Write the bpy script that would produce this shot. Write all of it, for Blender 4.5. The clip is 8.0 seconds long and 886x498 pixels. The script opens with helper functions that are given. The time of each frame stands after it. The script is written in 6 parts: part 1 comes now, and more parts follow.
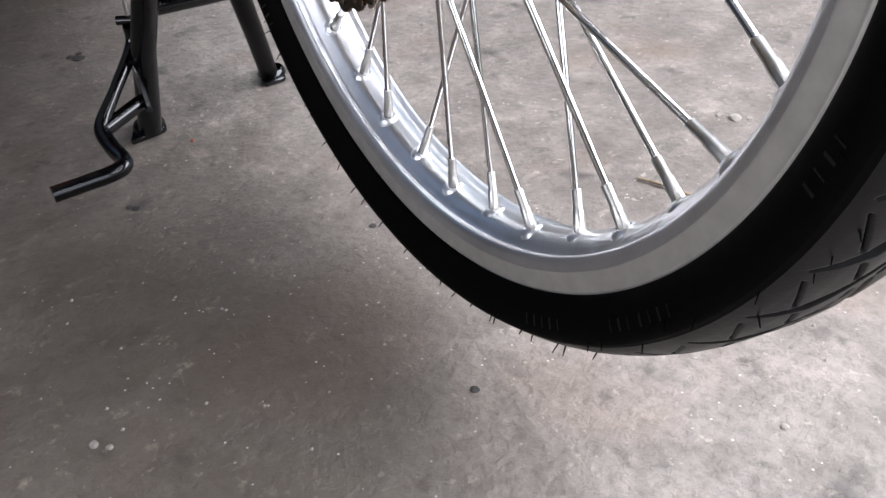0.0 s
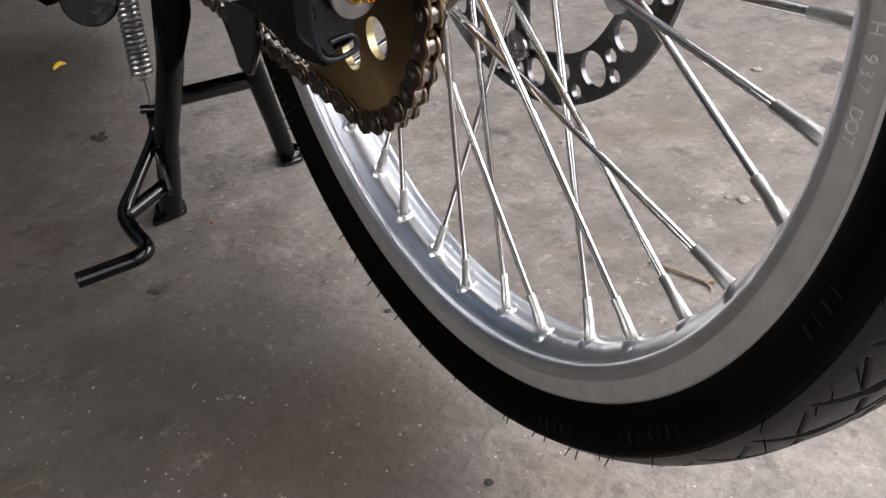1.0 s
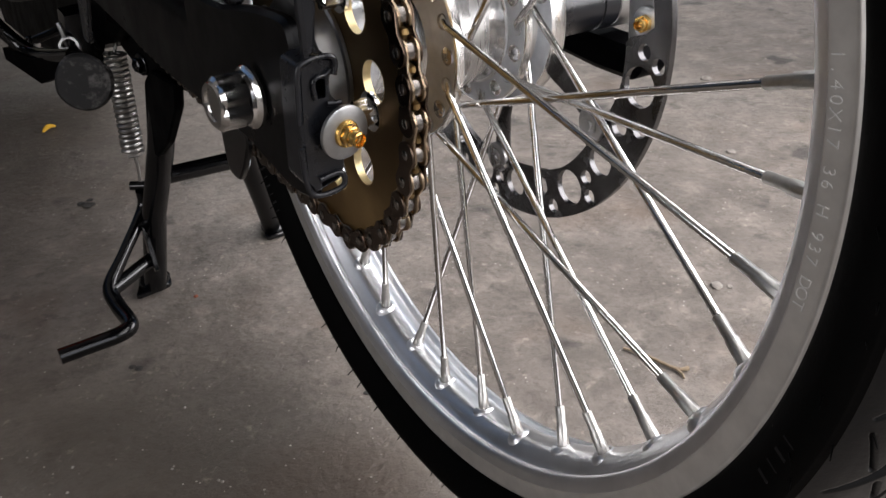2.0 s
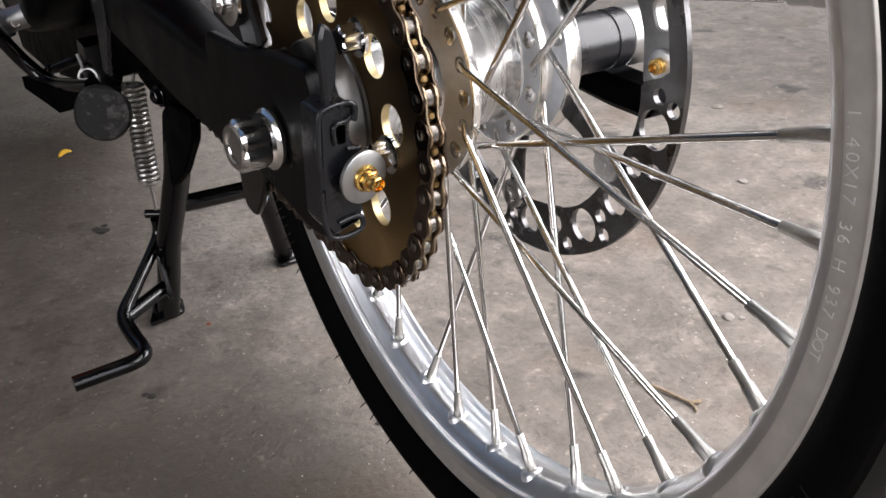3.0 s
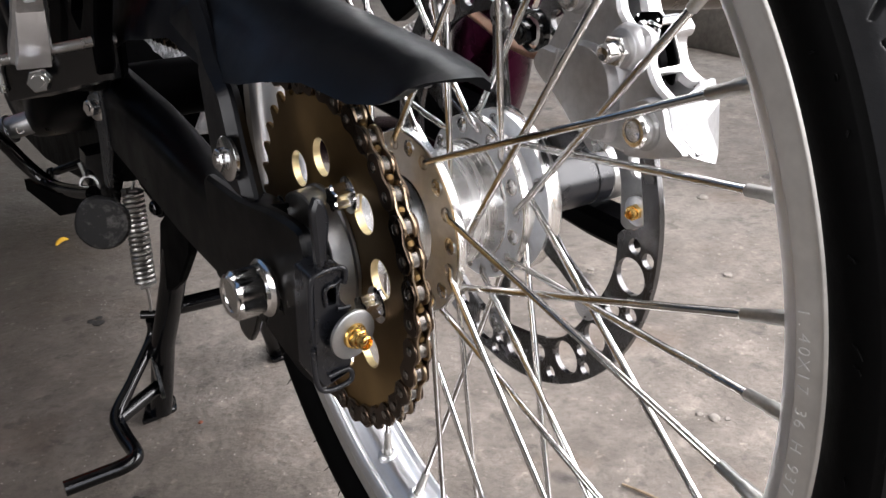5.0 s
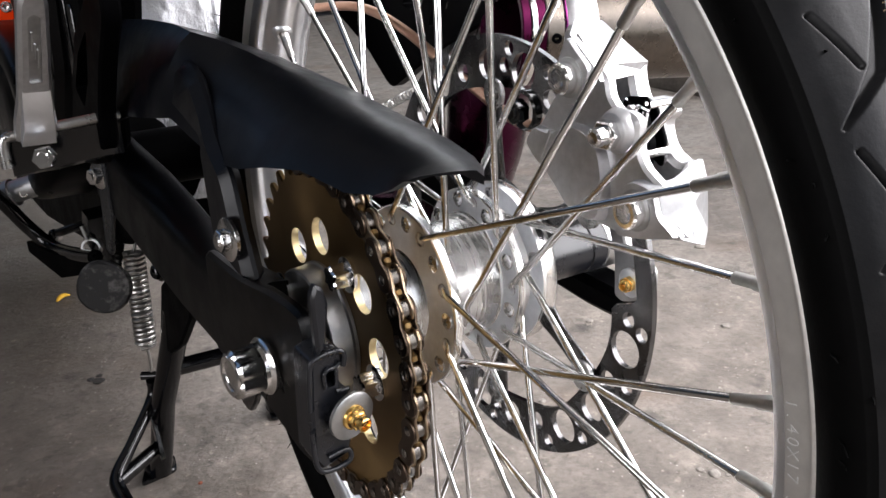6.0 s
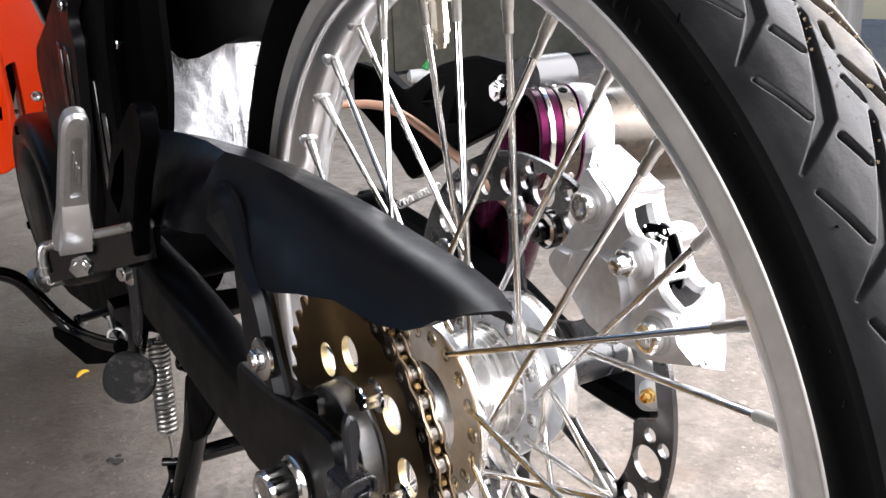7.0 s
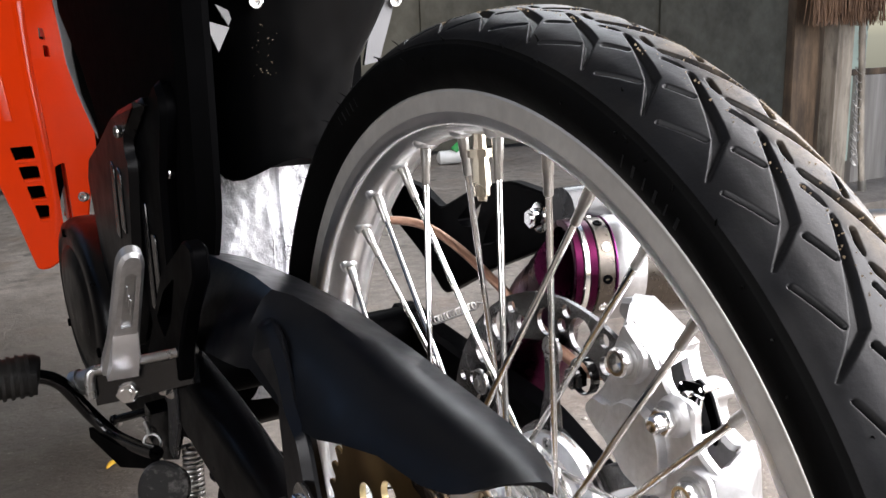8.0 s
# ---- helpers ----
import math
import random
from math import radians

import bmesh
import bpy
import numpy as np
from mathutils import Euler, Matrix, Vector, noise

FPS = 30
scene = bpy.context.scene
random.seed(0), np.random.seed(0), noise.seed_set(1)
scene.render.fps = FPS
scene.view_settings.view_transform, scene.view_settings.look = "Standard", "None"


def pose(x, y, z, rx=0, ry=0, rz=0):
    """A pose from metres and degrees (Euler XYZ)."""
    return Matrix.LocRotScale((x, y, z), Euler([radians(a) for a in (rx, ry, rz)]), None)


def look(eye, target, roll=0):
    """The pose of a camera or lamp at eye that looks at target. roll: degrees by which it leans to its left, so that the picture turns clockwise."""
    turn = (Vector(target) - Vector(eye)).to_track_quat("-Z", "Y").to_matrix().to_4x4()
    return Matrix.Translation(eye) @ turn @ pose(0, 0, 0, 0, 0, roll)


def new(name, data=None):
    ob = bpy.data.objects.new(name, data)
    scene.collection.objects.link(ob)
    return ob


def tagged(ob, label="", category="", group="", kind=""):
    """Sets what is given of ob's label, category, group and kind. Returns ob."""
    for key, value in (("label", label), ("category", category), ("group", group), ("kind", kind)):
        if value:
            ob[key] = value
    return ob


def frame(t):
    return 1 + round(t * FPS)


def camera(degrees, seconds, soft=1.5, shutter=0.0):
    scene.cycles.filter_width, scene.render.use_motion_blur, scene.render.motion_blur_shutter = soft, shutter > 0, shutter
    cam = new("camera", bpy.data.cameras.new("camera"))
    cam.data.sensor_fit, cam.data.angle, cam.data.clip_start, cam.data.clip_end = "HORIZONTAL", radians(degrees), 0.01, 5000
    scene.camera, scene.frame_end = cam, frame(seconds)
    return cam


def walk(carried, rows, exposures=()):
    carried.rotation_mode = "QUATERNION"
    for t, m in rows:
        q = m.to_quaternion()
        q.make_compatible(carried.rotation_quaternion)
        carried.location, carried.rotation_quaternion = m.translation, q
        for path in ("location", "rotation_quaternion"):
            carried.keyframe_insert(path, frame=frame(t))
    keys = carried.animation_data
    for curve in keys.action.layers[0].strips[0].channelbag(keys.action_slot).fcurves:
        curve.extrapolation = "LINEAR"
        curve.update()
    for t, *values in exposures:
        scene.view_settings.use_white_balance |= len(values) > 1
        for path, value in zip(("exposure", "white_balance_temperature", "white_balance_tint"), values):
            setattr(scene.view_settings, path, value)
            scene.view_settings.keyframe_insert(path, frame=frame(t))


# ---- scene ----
cam = camera(53.66, 8.0)
# seconds, x, y, z, yaw, pitch, roll
ROWS = [
    (0.0, -0.2251, -0.3496, 0.3742, -30.59, -35.97, -3.37),
    (0.5, -0.2246, -0.3477, 0.3908, -30.24, -34.16, -3.54),
    (1.0, -0.2225, -0.3466, 0.4035, -29.85, -32.59, -3.87),
    (1.5, -0.2219, -0.3462, 0.4152, -30.09, -31.34, -3.61),
    (2.0, -0.2201, -0.3465, 0.4372, -31.44, -29.57, -1.81),
    (2.2, -0.2213, -0.3490, 0.4374, -31.20, -28.99, -1.62),
    (3.3, -0.2217, -0.3429, 0.4506, -30.68, -27.95, -1.73),
    (3.5, -0.2217, -0.3432, 0.4535, -30.78, -27.57, -1.44),
    (4.0, -0.2213, -0.3434, 0.4641, -30.93, -26.47, -1.12),
    (4.5, -0.2206, -0.3446, 0.4745, -31.05, -25.07, -1.22),
    (4.7, -0.2197, -0.3459, 0.4784, -31.25, -24.63, -1.20),
    (5.8, -0.2173, -0.3475, 0.4989, -31.46, -21.99, -1.59),
    (6.0, -0.2174, -0.3482, 0.5016, -31.49, -21.31, -1.73),
    (6.5, -0.2192, -0.3484, 0.5149, -31.21, -19.66, -2.10),
    (7.0, -0.2243, -0.3483, 0.5334, -30.88, -17.65, -2.13),
    (7.5, -0.2307, -0.3473, 0.5513, -30.33, -15.41, -1.68),
    (8.0, -0.2311, -0.3484, 0.5715, -29.31, -12.87, -1.64),
]
EXPOSURES = [(0.0, 0.09, 6040, 10), (0.5, 0.0, 6160, 10), (1.0, -0.28, 6360, 10), (1.5, -0.45, 6500, 10), (2.0, -0.48, 6500, 10), (2.2, -0.42, 6500, 10), (3.3, 0.06, 6500, 10), (3.5, 0.10, 6500, 10), (4.0, 0.08, 6500, 10), (4.5, 0.0, 6500, 10), (5.8, 0.0, 6430, 10), (6.0, 0.02, 6430, 10), (6.5, 0.38, 6430, 10), (7.0, 0.66, 6430, 10), (7.5, 0.53, 6450, 10), (8.0, 0.37, 6480, 10)]
walk(cam, [(t, pose(x, y, z, 90 + p, 0, w) @ pose(0, 0, 0, 0, 0, r)) for t, x, y, z, w, p, r in ROWS], EXPOSURES)

# ---- light: an overcast sky that comes in through the open front of the workshop ----
world = bpy.data.worlds.new("sky")
scene.world = world
world.use_nodes = True
wn = world.node_tree
sky = wn.nodes.new("ShaderNodeTexSky")
sky.sky_type, sky.sun_disc = "NISHITA", False
sky.sun_elevation, sky.sun_rotation = radians(48), radians(150)
wn.links.new(sky.outputs[0], wn.nodes["Background"].inputs[0])
wn.nodes["Background"].inputs[1].default_value = 0.12


def area_lamp(name, eye, target, w, h, watts, colour):
    data = bpy.data.lights.new(name, "AREA")
    data.shape, data.size, data.size_y, data.energy, data.color = "RECTANGLE", w, h, watts, colour
    ob = new(name, data)
    ob.matrix_world = look(eye, target)
    return ob


DAY = (1.0, 0.962, 0.975)
area_lamp("side_opening_daylight", (1.08, -0.62, 1.12), (0.0, 0.0, 0.15), 2.3, 1.7, 132, DAY)
area_lamp("front_opening_daylight", (0.6, -2.55, 1.50), (0.3, 0.4, 0.3), 2.2, 2.0, 28, DAY)
# fill lamp added to brighten left-facing sides; no known source stands there
area_lamp("west_fill", (-2.55, -0.75, 1.05), (0.0, 0.1, 0.30), 1.7, 1.1, 36, DAY)
area_lamp("yard_gap_daylight", (1.75, 2.75, 2.75), (0.1, 0.0, 0.05), 2.8, 1.7, 70, (0.96, 0.98, 1.0))



# ---- materials ----
class Nodes:
    """A node material: a Principled shader and a few short cuts."""

    def __init__(self, name, rough=0.5, metal=0.0, colour=(0.5, 0.5, 0.5)):
        self.m = bpy.data.materials.new(name)
        self.m.use_nodes = True
        self.t = self.m.node_tree
        self.b = self.t.nodes["Principled BSDF"]
        self.b.inputs["Roughness"].default_value = rough
        self.b.inputs["Metallic"].default_value = metal
        self.b.inputs["Base Color"].default_value = (*colour, 1)
        self.where = self.t.nodes.new("ShaderNodeTexCoord")

    def link(self, a, b):
        self.t.links.new(a, b)

    def noise(self, scale, detail=4.0, rough=0.55, stretch=None):
        n = self.t.nodes.new("ShaderNodeTexNoise")
        n.inputs["Scale"].default_value, n.inputs["Detail"].default_value, n.inputs["Roughness"].default_value = scale, detail, rough
        if stretch:
            s = self.t.nodes.new("ShaderNodeMapping")
            s.inputs["Scale"].default_value = stretch
            self.link(self.where.outputs["Object"], s.inputs[0])
            self.link(s.outputs[0], n.inputs["Vector"])
        else:
            self.link(self.where.outputs["Object"], n.inputs["Vector"])
        return n.outputs["Fac"]

    def voronoi(self, scale, feature="F1"):
        n = self.t.nodes.new("ShaderNodeTexVoronoi")
        n.feature = feature
        n.inputs["Scale"].default_value = scale
        self.link(self.where.outputs["Object"], n.inputs["Vector"])
        return n.outputs["Distance"]

    def ramp(self, fac, stops):
        n = self.t.nodes.new("ShaderNodeValToRGB")
        e = n.color_ramp.elements
        while len(e) < len(stops):
            e.new(0.5)
        for el, (at, c) in zip(e, stops):
            el.position = at
            el.color = (*c, 1) if not isinstance(c, float) else (c, c, c, 1)
        self.link(fac, n.inputs[0])
        return n.outputs[0]

    def mix(self, fac, a, b, how="MIX"):
        n = self.t.nodes.new("ShaderNodeMix")
        n.data_type, n.blend_type = "RGBA", how
        for i, v in ((0, fac), (6, a), (7, b)):
            if isinstance(v, (int, float)):
                n.inputs[i].default_value = v if i == 0 else (v, v, v, 1)
            elif isinstance(v, tuple):
                n.inputs[i].default_value = (*v, 1)
            else:
                self.link(v, n.inputs[i])
        return n.outputs[2]

    def colour(self, socket):
        self.link(socket, self.b.inputs["Base Color"])

    def rough(self, socket):
        self.link(socket, self.b.inputs["Roughness"])

    def bump(self, fac, strength, dist):
        n = self.t.nodes.new("ShaderNodeBump")
        n.inputs["Strength"].default_value, n.inputs["Distance"].default_value = strength, dist
        self.link(fac, n.inputs["Height"])
        old = self.b.inputs["Normal"].links
        if old:
            self.link(old[0].from_socket, n.inputs["Normal"])
        self.link(n.outputs[0], self.b.inputs["Normal"])


def metal(name, colour, rough, grain=60.0, spread=0.08, stretch=None, relief=0.0):
    n = Nodes(name, rough, 1.0, colour)
    f = n.noise(grain, 5, 0.6, stretch)
    lo, hi = tuple(c * 0.86 for c in colour), tuple(min(1.0, c * 1.06) for c in colour)
    n.colour(n.ramp(f, [(0.3, lo), (0.7, hi)]))
    n.rough(n.ramp(n.noise(grain * 0.35, 4, 0.6, stretch), [(0.3, max(0.02, rough - spread)), (0.72, min(1.0, rough + spread))]))
    if relief:
        n.bump(f, relief, 0.0004)
    return n.m


def paint(name, colour, rough, coat=0.0, grain=40.0, dust=0.0, relief=0.05, gloss=0.4):
    n = Nodes(name, rough, 0.0, colour)
    f = n.noise(grain, 5, 0.6)
    base = n.ramp(n.noise(grain * 0.2, 4), [(0.3, tuple(c * 0.85 for c in colour)), (0.7, tuple(c * 1.12 for c in colour))])
    if dust:
        speck = n.ramp(n.noise(grain * 3.0, 3, 0.7), [(0.60, 0.0), (0.78, dust)])
        base = n.mix(speck, base, (0.32, 0.30, 0.27))
    n.colour(base)
    n.rough(n.ramp(f, [(0.3, max(0.05, rough - 0.08)), (0.7, min(1.0, rough + 0.08))]))
    n.b.inputs["Specular IOR Level"].default_value = gloss
    n.b.inputs["Coat Weight"].default_value = coat
    n.b.inputs["Coat Roughness"].default_value = 0.12
    if relief:
        n.bump(n.noise(grain * 8, 3), relief, 0.0003)
    return n.m


def concrete():
    n = Nodes("worn_concrete", 0.75)
    big = n.noise(1.55, 5, 0.6)
    mid = n.noise(9.0, 7, 0.66)
    patch = n.noise(24.0, 5, 0.6)
    fine = n.noise(110.0, 6, 0.72)
    base = n.ramp(mid, [(0.30, (0.124, 0.104, 0.086)), (0.45, (0.178, 0.153, 0.129)), (0.56, (0.216, 0.187, 0.161)), (0.74, (0.280, 0.246, 0.216))])
    base = n.mix(0.45, base, n.ramp(big, [(0.32, (0.085, 0.072, 0.060)), (0.52, (0.200, 0.173, 0.149)), (0.70, (0.305, 0.280, 0.250))]))
    base = n.mix(n.ramp(patch, [(0.36, 0.50), (0.51, 0.0)]), base, (0.084, 0.070, 0.057))
    base = n.mix(n.ramp(patch, [(0.54, 0.0), (0.68, 0.50)]), base, (0.325, 0.284, 0.240))
    base = n.mix(n.ramp(fine, [(0.34, 0.55), (0.54, 0.0)]), base, (0.078, 0.066, 0.055))
    # rusty and oily stains
    base = n.mix(n.ramp(n.noise(5.6, 4, 0.55), [(0.55, 0.0), (0.70, 0.50)]), base, (0.150, 0.100, 0.068))
    base = n.mix(n.ramp(n.noise(12.5, 3, 0.5), [(0.63, 0.0), (0.71, 0.80)]), base, (0.032, 0.028, 0.025))
    # small dark smudges and crisp pale chips
    base = n.mix(n.ramp(n.noise(31.0, 5, 0.6), [(0.60, 0.0), (0.67, 0.55)]), base, (0.060, 0.051, 0.042))
    base = n.mix(n.ramp(n.noise(74.0, 4, 0.65), [(0.645, 0.0), (0.675, 0.6)]), base, (0.36, 0.315, 0.26))
    # ragged oil, rust and dark patches; the first also paints in shade at left
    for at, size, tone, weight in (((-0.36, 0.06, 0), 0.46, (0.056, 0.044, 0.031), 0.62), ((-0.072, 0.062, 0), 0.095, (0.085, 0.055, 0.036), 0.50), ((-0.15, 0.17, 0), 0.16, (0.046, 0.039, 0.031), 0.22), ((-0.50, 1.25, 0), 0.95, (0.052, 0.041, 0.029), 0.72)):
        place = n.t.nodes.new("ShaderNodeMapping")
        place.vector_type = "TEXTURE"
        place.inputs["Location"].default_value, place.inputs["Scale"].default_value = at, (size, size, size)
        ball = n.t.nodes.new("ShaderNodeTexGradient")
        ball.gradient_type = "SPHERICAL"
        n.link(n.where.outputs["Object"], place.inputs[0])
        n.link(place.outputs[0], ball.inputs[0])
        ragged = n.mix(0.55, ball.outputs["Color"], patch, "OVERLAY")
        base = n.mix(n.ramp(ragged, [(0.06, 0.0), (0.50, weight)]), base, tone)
    # pale grit and chips
    grit = n.ramp(n.voronoi(110.0), [(0.06, 1.0), (0.11, 0.0)])
    grit = n.mix(n.ramp(n.noise(17.0, 3), [(0.47, 0.0), (0.56, 1.0)]), 0.0, grit)
    base = n.mix(grit, base, (0.52, 0.48, 0.43))
    base = n.mix(n.ramp(n.noise(52.0, 6, 0.72), [(0.60, 0.0), (0.70, 0.45)]), base, (0.40, 0.345, 0.28))
    n.colour(base)
    n.rough(n.ramp(mid, [(0.3, 0.42), (0.7, 0.82)]))
    n.bump(fine, 0.8, 0.003)
    n.bump(patch, 0.35, 0.005)
    n.bump(mid, 0.25, 0.006)
    n.bump(n.voronoi(120.0), 0.3, 0.002)
    return n.m


def rubber(name, colour, rough, dust, gloss=0.2, crown=0.0):
    n = Nodes(name, rough, 0.0, colour)
    n.b.inputs["Specular IOR Level"].default_value = gloss
    f = n.noise(30.0, 6, 0.65)
    base = n.ramp(f, [(0.3, tuple(c * 0.7 for c in colour)), (0.7, tuple(c * 1.3 for c in colour))])
    d = n.ramp(n.noise(16.0, 7, 0.7), [(0.42, 0.0), (0.72, dust)])
    base = n.mix(d, base, (0.17, 0.155, 0.135))
    if crown:
        # dried mud on the far shoulder
        xyz = n.t.nodes.new("ShaderNodeSeparateXYZ")
        n.link(n.where.outputs["Object"], xyz.inputs[0])
        far = n.ramp(xyz.outputs[0], [(-0.002, 0.0), (0.012, crown)])
        base = n.mix(n.mix(n.ramp(n.noise(45.0, 7, 0.75), [(0.38, 0.0), (0.60, 1.0)]), 0.0, far), base, (0.15, 0.115, 0.078))
    n.colour(base)
    n.rough(n.ramp(f, [(0.3, rough - 0.1), (0.7, rough + 0.1)]))
    n.bump(n.noise(300.0, 4, 0.7), 0.25, 0.0006)
    return n.m


def plaster(name, a, b, scale=2.0):
    n = Nodes(name, 0.85)
    f = n.noise(scale, 7, 0.65)
    g = n.noise(scale * 9, 5, 0.6)
    n.colour(n.mix(0.35, n.ramp(f, [(0.3, a), (0.7, b)]), n.ramp(g, [(0.3, a), (0.7, b)])))
    n.bump(g, 0.4, 0.01)
    return n.m


def wood(name, a, b, scale=4.0, along=(1, 1, 0.08), stain=0.0):
    n = Nodes(name, 0.7)
    f = n.noise(scale * 6, 6, 0.65, along)
    base = n.ramp(f, [(0.3, a), (0.7, b)])
    if stain:
        base = n.mix(n.ramp(n.noise(scale * 2.2, 6, 0.7, (1, 1, 0.3)), [(0.44, 0.0), (0.62, stain)]), base, tuple(c * 0.25 for c in a))
    n.colour(base)
    n.bump(f, 0.4, 0.004)
    return n.m


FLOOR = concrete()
RIM = metal("blasted_aluminium", (0.60, 0.58, 0.545), 0.44, 90, 0.06, None, 0.03)
RIM.node_tree.nodes["Principled BSDF"].inputs["Metallic"].default_value = 0.72
STAMP = metal("bright_stamped_aluminium", (0.76, 0.75, 0.73), 0.40, 200, 0.05)
STAMP.node_tree.nodes["Principled BSDF"].inputs["Metallic"].default_value = 0.35
LIP = metal("polished_aluminium", (0.90, 0.915, 0.94), 0.36, 30, 0.015)


def turned(material, amount):
    """Lathe marks: the gloss is drawn out across the turning."""
    tree = material.node_tree
    t = tree.nodes.new("ShaderNodeTangent")
    t.direction_type, t.axis = "RADIAL", "X"
    b = tree.nodes["Principled BSDF"]
    b.inputs["Anisotropic"].default_value = amount
    tree.links.new(t.outputs[0], b.inputs["Tangent"])
    return material


HUB = turned(metal("turned_aluminium", (0.72, 0.715, 0.70), 0.26, 700, 0.06, (1, 0.04, 0.04)), 0.6)
FLANGE = metal("flange_aluminium", (0.66, 0.68, 0.71), 0.46, 160, 0.06, None, 0.04)
FLANGE.node_tree.nodes["Principled BSDF"].inputs["Metallic"].default_value = 0.35
CHROME = metal("chrome_steel", (0.80, 0.79, 0.78), 0.16, 50, 0.05)
SPOKE = metal("spoke_steel", (0.74, 0.73, 0.71), 0.11, 120, 0.08)
NIPPLE = metal("zinc_nipple", (0.50, 0.49, 0.465), 0.38, 400, 0.10, None, 0.15)
STEEL = metal("ground_steel", (0.36, 0.355, 0.35), 0.30, 160, 0.08, None, 0.04)
BRONZE = turned(metal("oiled_bronze_sprocket", (0.27, 0.175, 0.076), 0.38, 60, 0.08), 0.65)
GOLD = metal("gold_anodised", (0.78, 0.50, 0.16), 0.22, 60)
GOLDEDGE = metal("brass_hole_edge", (0.70, 0.57, 0.32), 0.38, 300, 0.1, None, 0.3)
CHAINP = metal("dark_chain_plate", (0.12, 0.085, 0.062), 0.30, 110, 0.10)
CHAING = metal("gold_chain_plate", (0.50, 0.38, 0.26), 0.28, 90, 0.08)
CHAINR = metal("chain_roller", (0.34, 0.31, 0.28), 0.24, 90)
CAST = metal("cast_aluminium", (0.54, 0.54, 0.545), 0.42, 220, 0.06, None, 0.05)
CASTD = metal("dull_aluminium", (0.40, 0.40, 0.395), 0.42, 200, 0.08, None, 0.05)
DISCM = turned(metal("brake_disc_steel", (0.105, 0.103, 0.105), 0.24, 140, 0.08), 0.5)
SPRING = metal("spring_steel", (0.42, 0.41, 0.39), 0.36, 150)
PURPLE = metal("purple_anodised", (0.042, 0.005, 0.021), 0.28, 90)
PURPEDGE = metal("bright_purple_anodised", (0.13, 0.02, 0.095), 0.22, 90)
MUFF = metal("brushed_muffler_steel", (0.115, 0.100, 0.086), 0.30, 300, 0.08, (1, 0.05, 1))
MATBLK = paint("satin_black_frame", (0.0009, 0.0009, 0.0011), 0.44, 0.0, 30, 0.0, 0.05, 0.012)
GLOSSBLK = paint("gloss_black_paint", (0.0012, 0.0013, 0.0017), 0.14, 0.0, 30, 0.0, 0.02, 0.50)
MOULD = paint("moulded_black_plastic", (0.0065, 0.0072, 0.0095), 0.30, 0.0, 60, 0.0, 0.1, 0.5)
SATIN = paint("satin_black_frame_paint", (0.0006, 0.0006, 0.0009), 0.34, 0.0, 30, 0.0, 0.03, 0.12)
DULL = paint("dull_black_plastic", (0.0008, 0.0008, 0.0009), 0.85, 0.0, 60, 0.0, 0.1, 0.01)
PLASTIC = paint("matt_black_plastic", (0.0010, 0.0013, 0.0024), 0.36, 0.0, 60, 0.006, 0.06, 0.26)
RUBBER = rubber("black_sidewall_rubber", (0.0008, 0.0008, 0.0008), 0.70, 0.004, 0.05)
TREAD = rubber("dusty_tread_rubber", (0.0034, 0.0037, 0.0046), 0.42, 0.045, 0.23, 0.9)
GRIP = rubber("black_pedal_rubber", (0.006, 0.006, 0.006), 0.55, 0.16)
n = Nodes("worn_black_rubber", 0.5, 0.0, (0.006, 0.006, 0.006))
scuffs = n.ramp(n.noise(55.0, 6, 0.7), [(0.53, 0.0), (0.64, 0.7)])
n.colour(n.mix(scuffs, (0.004, 0.004, 0.0045), (0.12, 0.115, 0.11)))
n.bump(n.noise(120.0, 4, 0.7), 0.3, 0.001)
WORN = n.m
ORANGE = paint("orange_fairing_plastic", (0.80, 0.042, 0.001), 0.20, 0.25, 12, 0.0, 0.0, 0.25)
DARKPL = paint("dark_grey_plastic", (0.012, 0.012, 0.0125), 0.35, 0.0, 20, 0.0, 0.0, 0.3)
GREYPL = paint("grey_painted_plastic", (0.20, 0.20, 0.205), 0.4, 0.2, 12, 0.0, 0.0)
WHITE = paint("white_plastic", (0.72, 0.72, 0.70), 0.5, 0.0, 20, 0.0, 0.0)
GREEN = paint("green_plastic", (0.03, 0.30, 0.07), 0.4)
n = Nodes("crinkled_silver_wrap", 0.30, 0.10, (0.9, 0.91, 0.94))
# dark crease lines and grey sheen are painted into the wrap's colour
painted_creases = n.ramp(n.noise(95.0, 8, 0.75, (1, 1, 0.40)), [(0.44, 0.0), (0.48, 1.0), (0.52, 1.0), (0.56, 0.0)])
painted_creases = n.mix(n.ramp(n.noise(22.0, 4), [(0.44, 0.0), (0.56, 0.75)]), 0.0, painted_creases)
painted_sheen = n.ramp(n.noise(34.0, 6, 0.65, (1, 1, 0.35)), [(0.44, 0.0), (0.70, 0.35)])
n.colour(n.mix(painted_creases, n.mix(painted_sheen, (0.90, 0.91, 0.94), (0.46, 0.47, 0.50)), (0.10, 0.105, 0.115)))
n.bump(n.noise(60.0, 6, 0.7), 0.6, 0.005)
WRAP = n.m
DARKW = plaster("unseen_dark_wall", (0.012, 0.011, 0.010), (0.035, 0.033, 0.030), 1.6)
WALL = plaster("dirty_grey_wall", (0.085, 0.082, 0.075), (0.17, 0.163, 0.15), 1.6)
SLAB = plaster("pale_reflecting_soffit", (0.42, 0.41, 0.39), (0.60, 0.59, 0.57), 1.2)
WOODB = wood("brown_weathered_wood", (0.030, 0.019, 0.011), (0.17, 0.115, 0.072), 4.0, (1, 1, 0.08), 0.8)
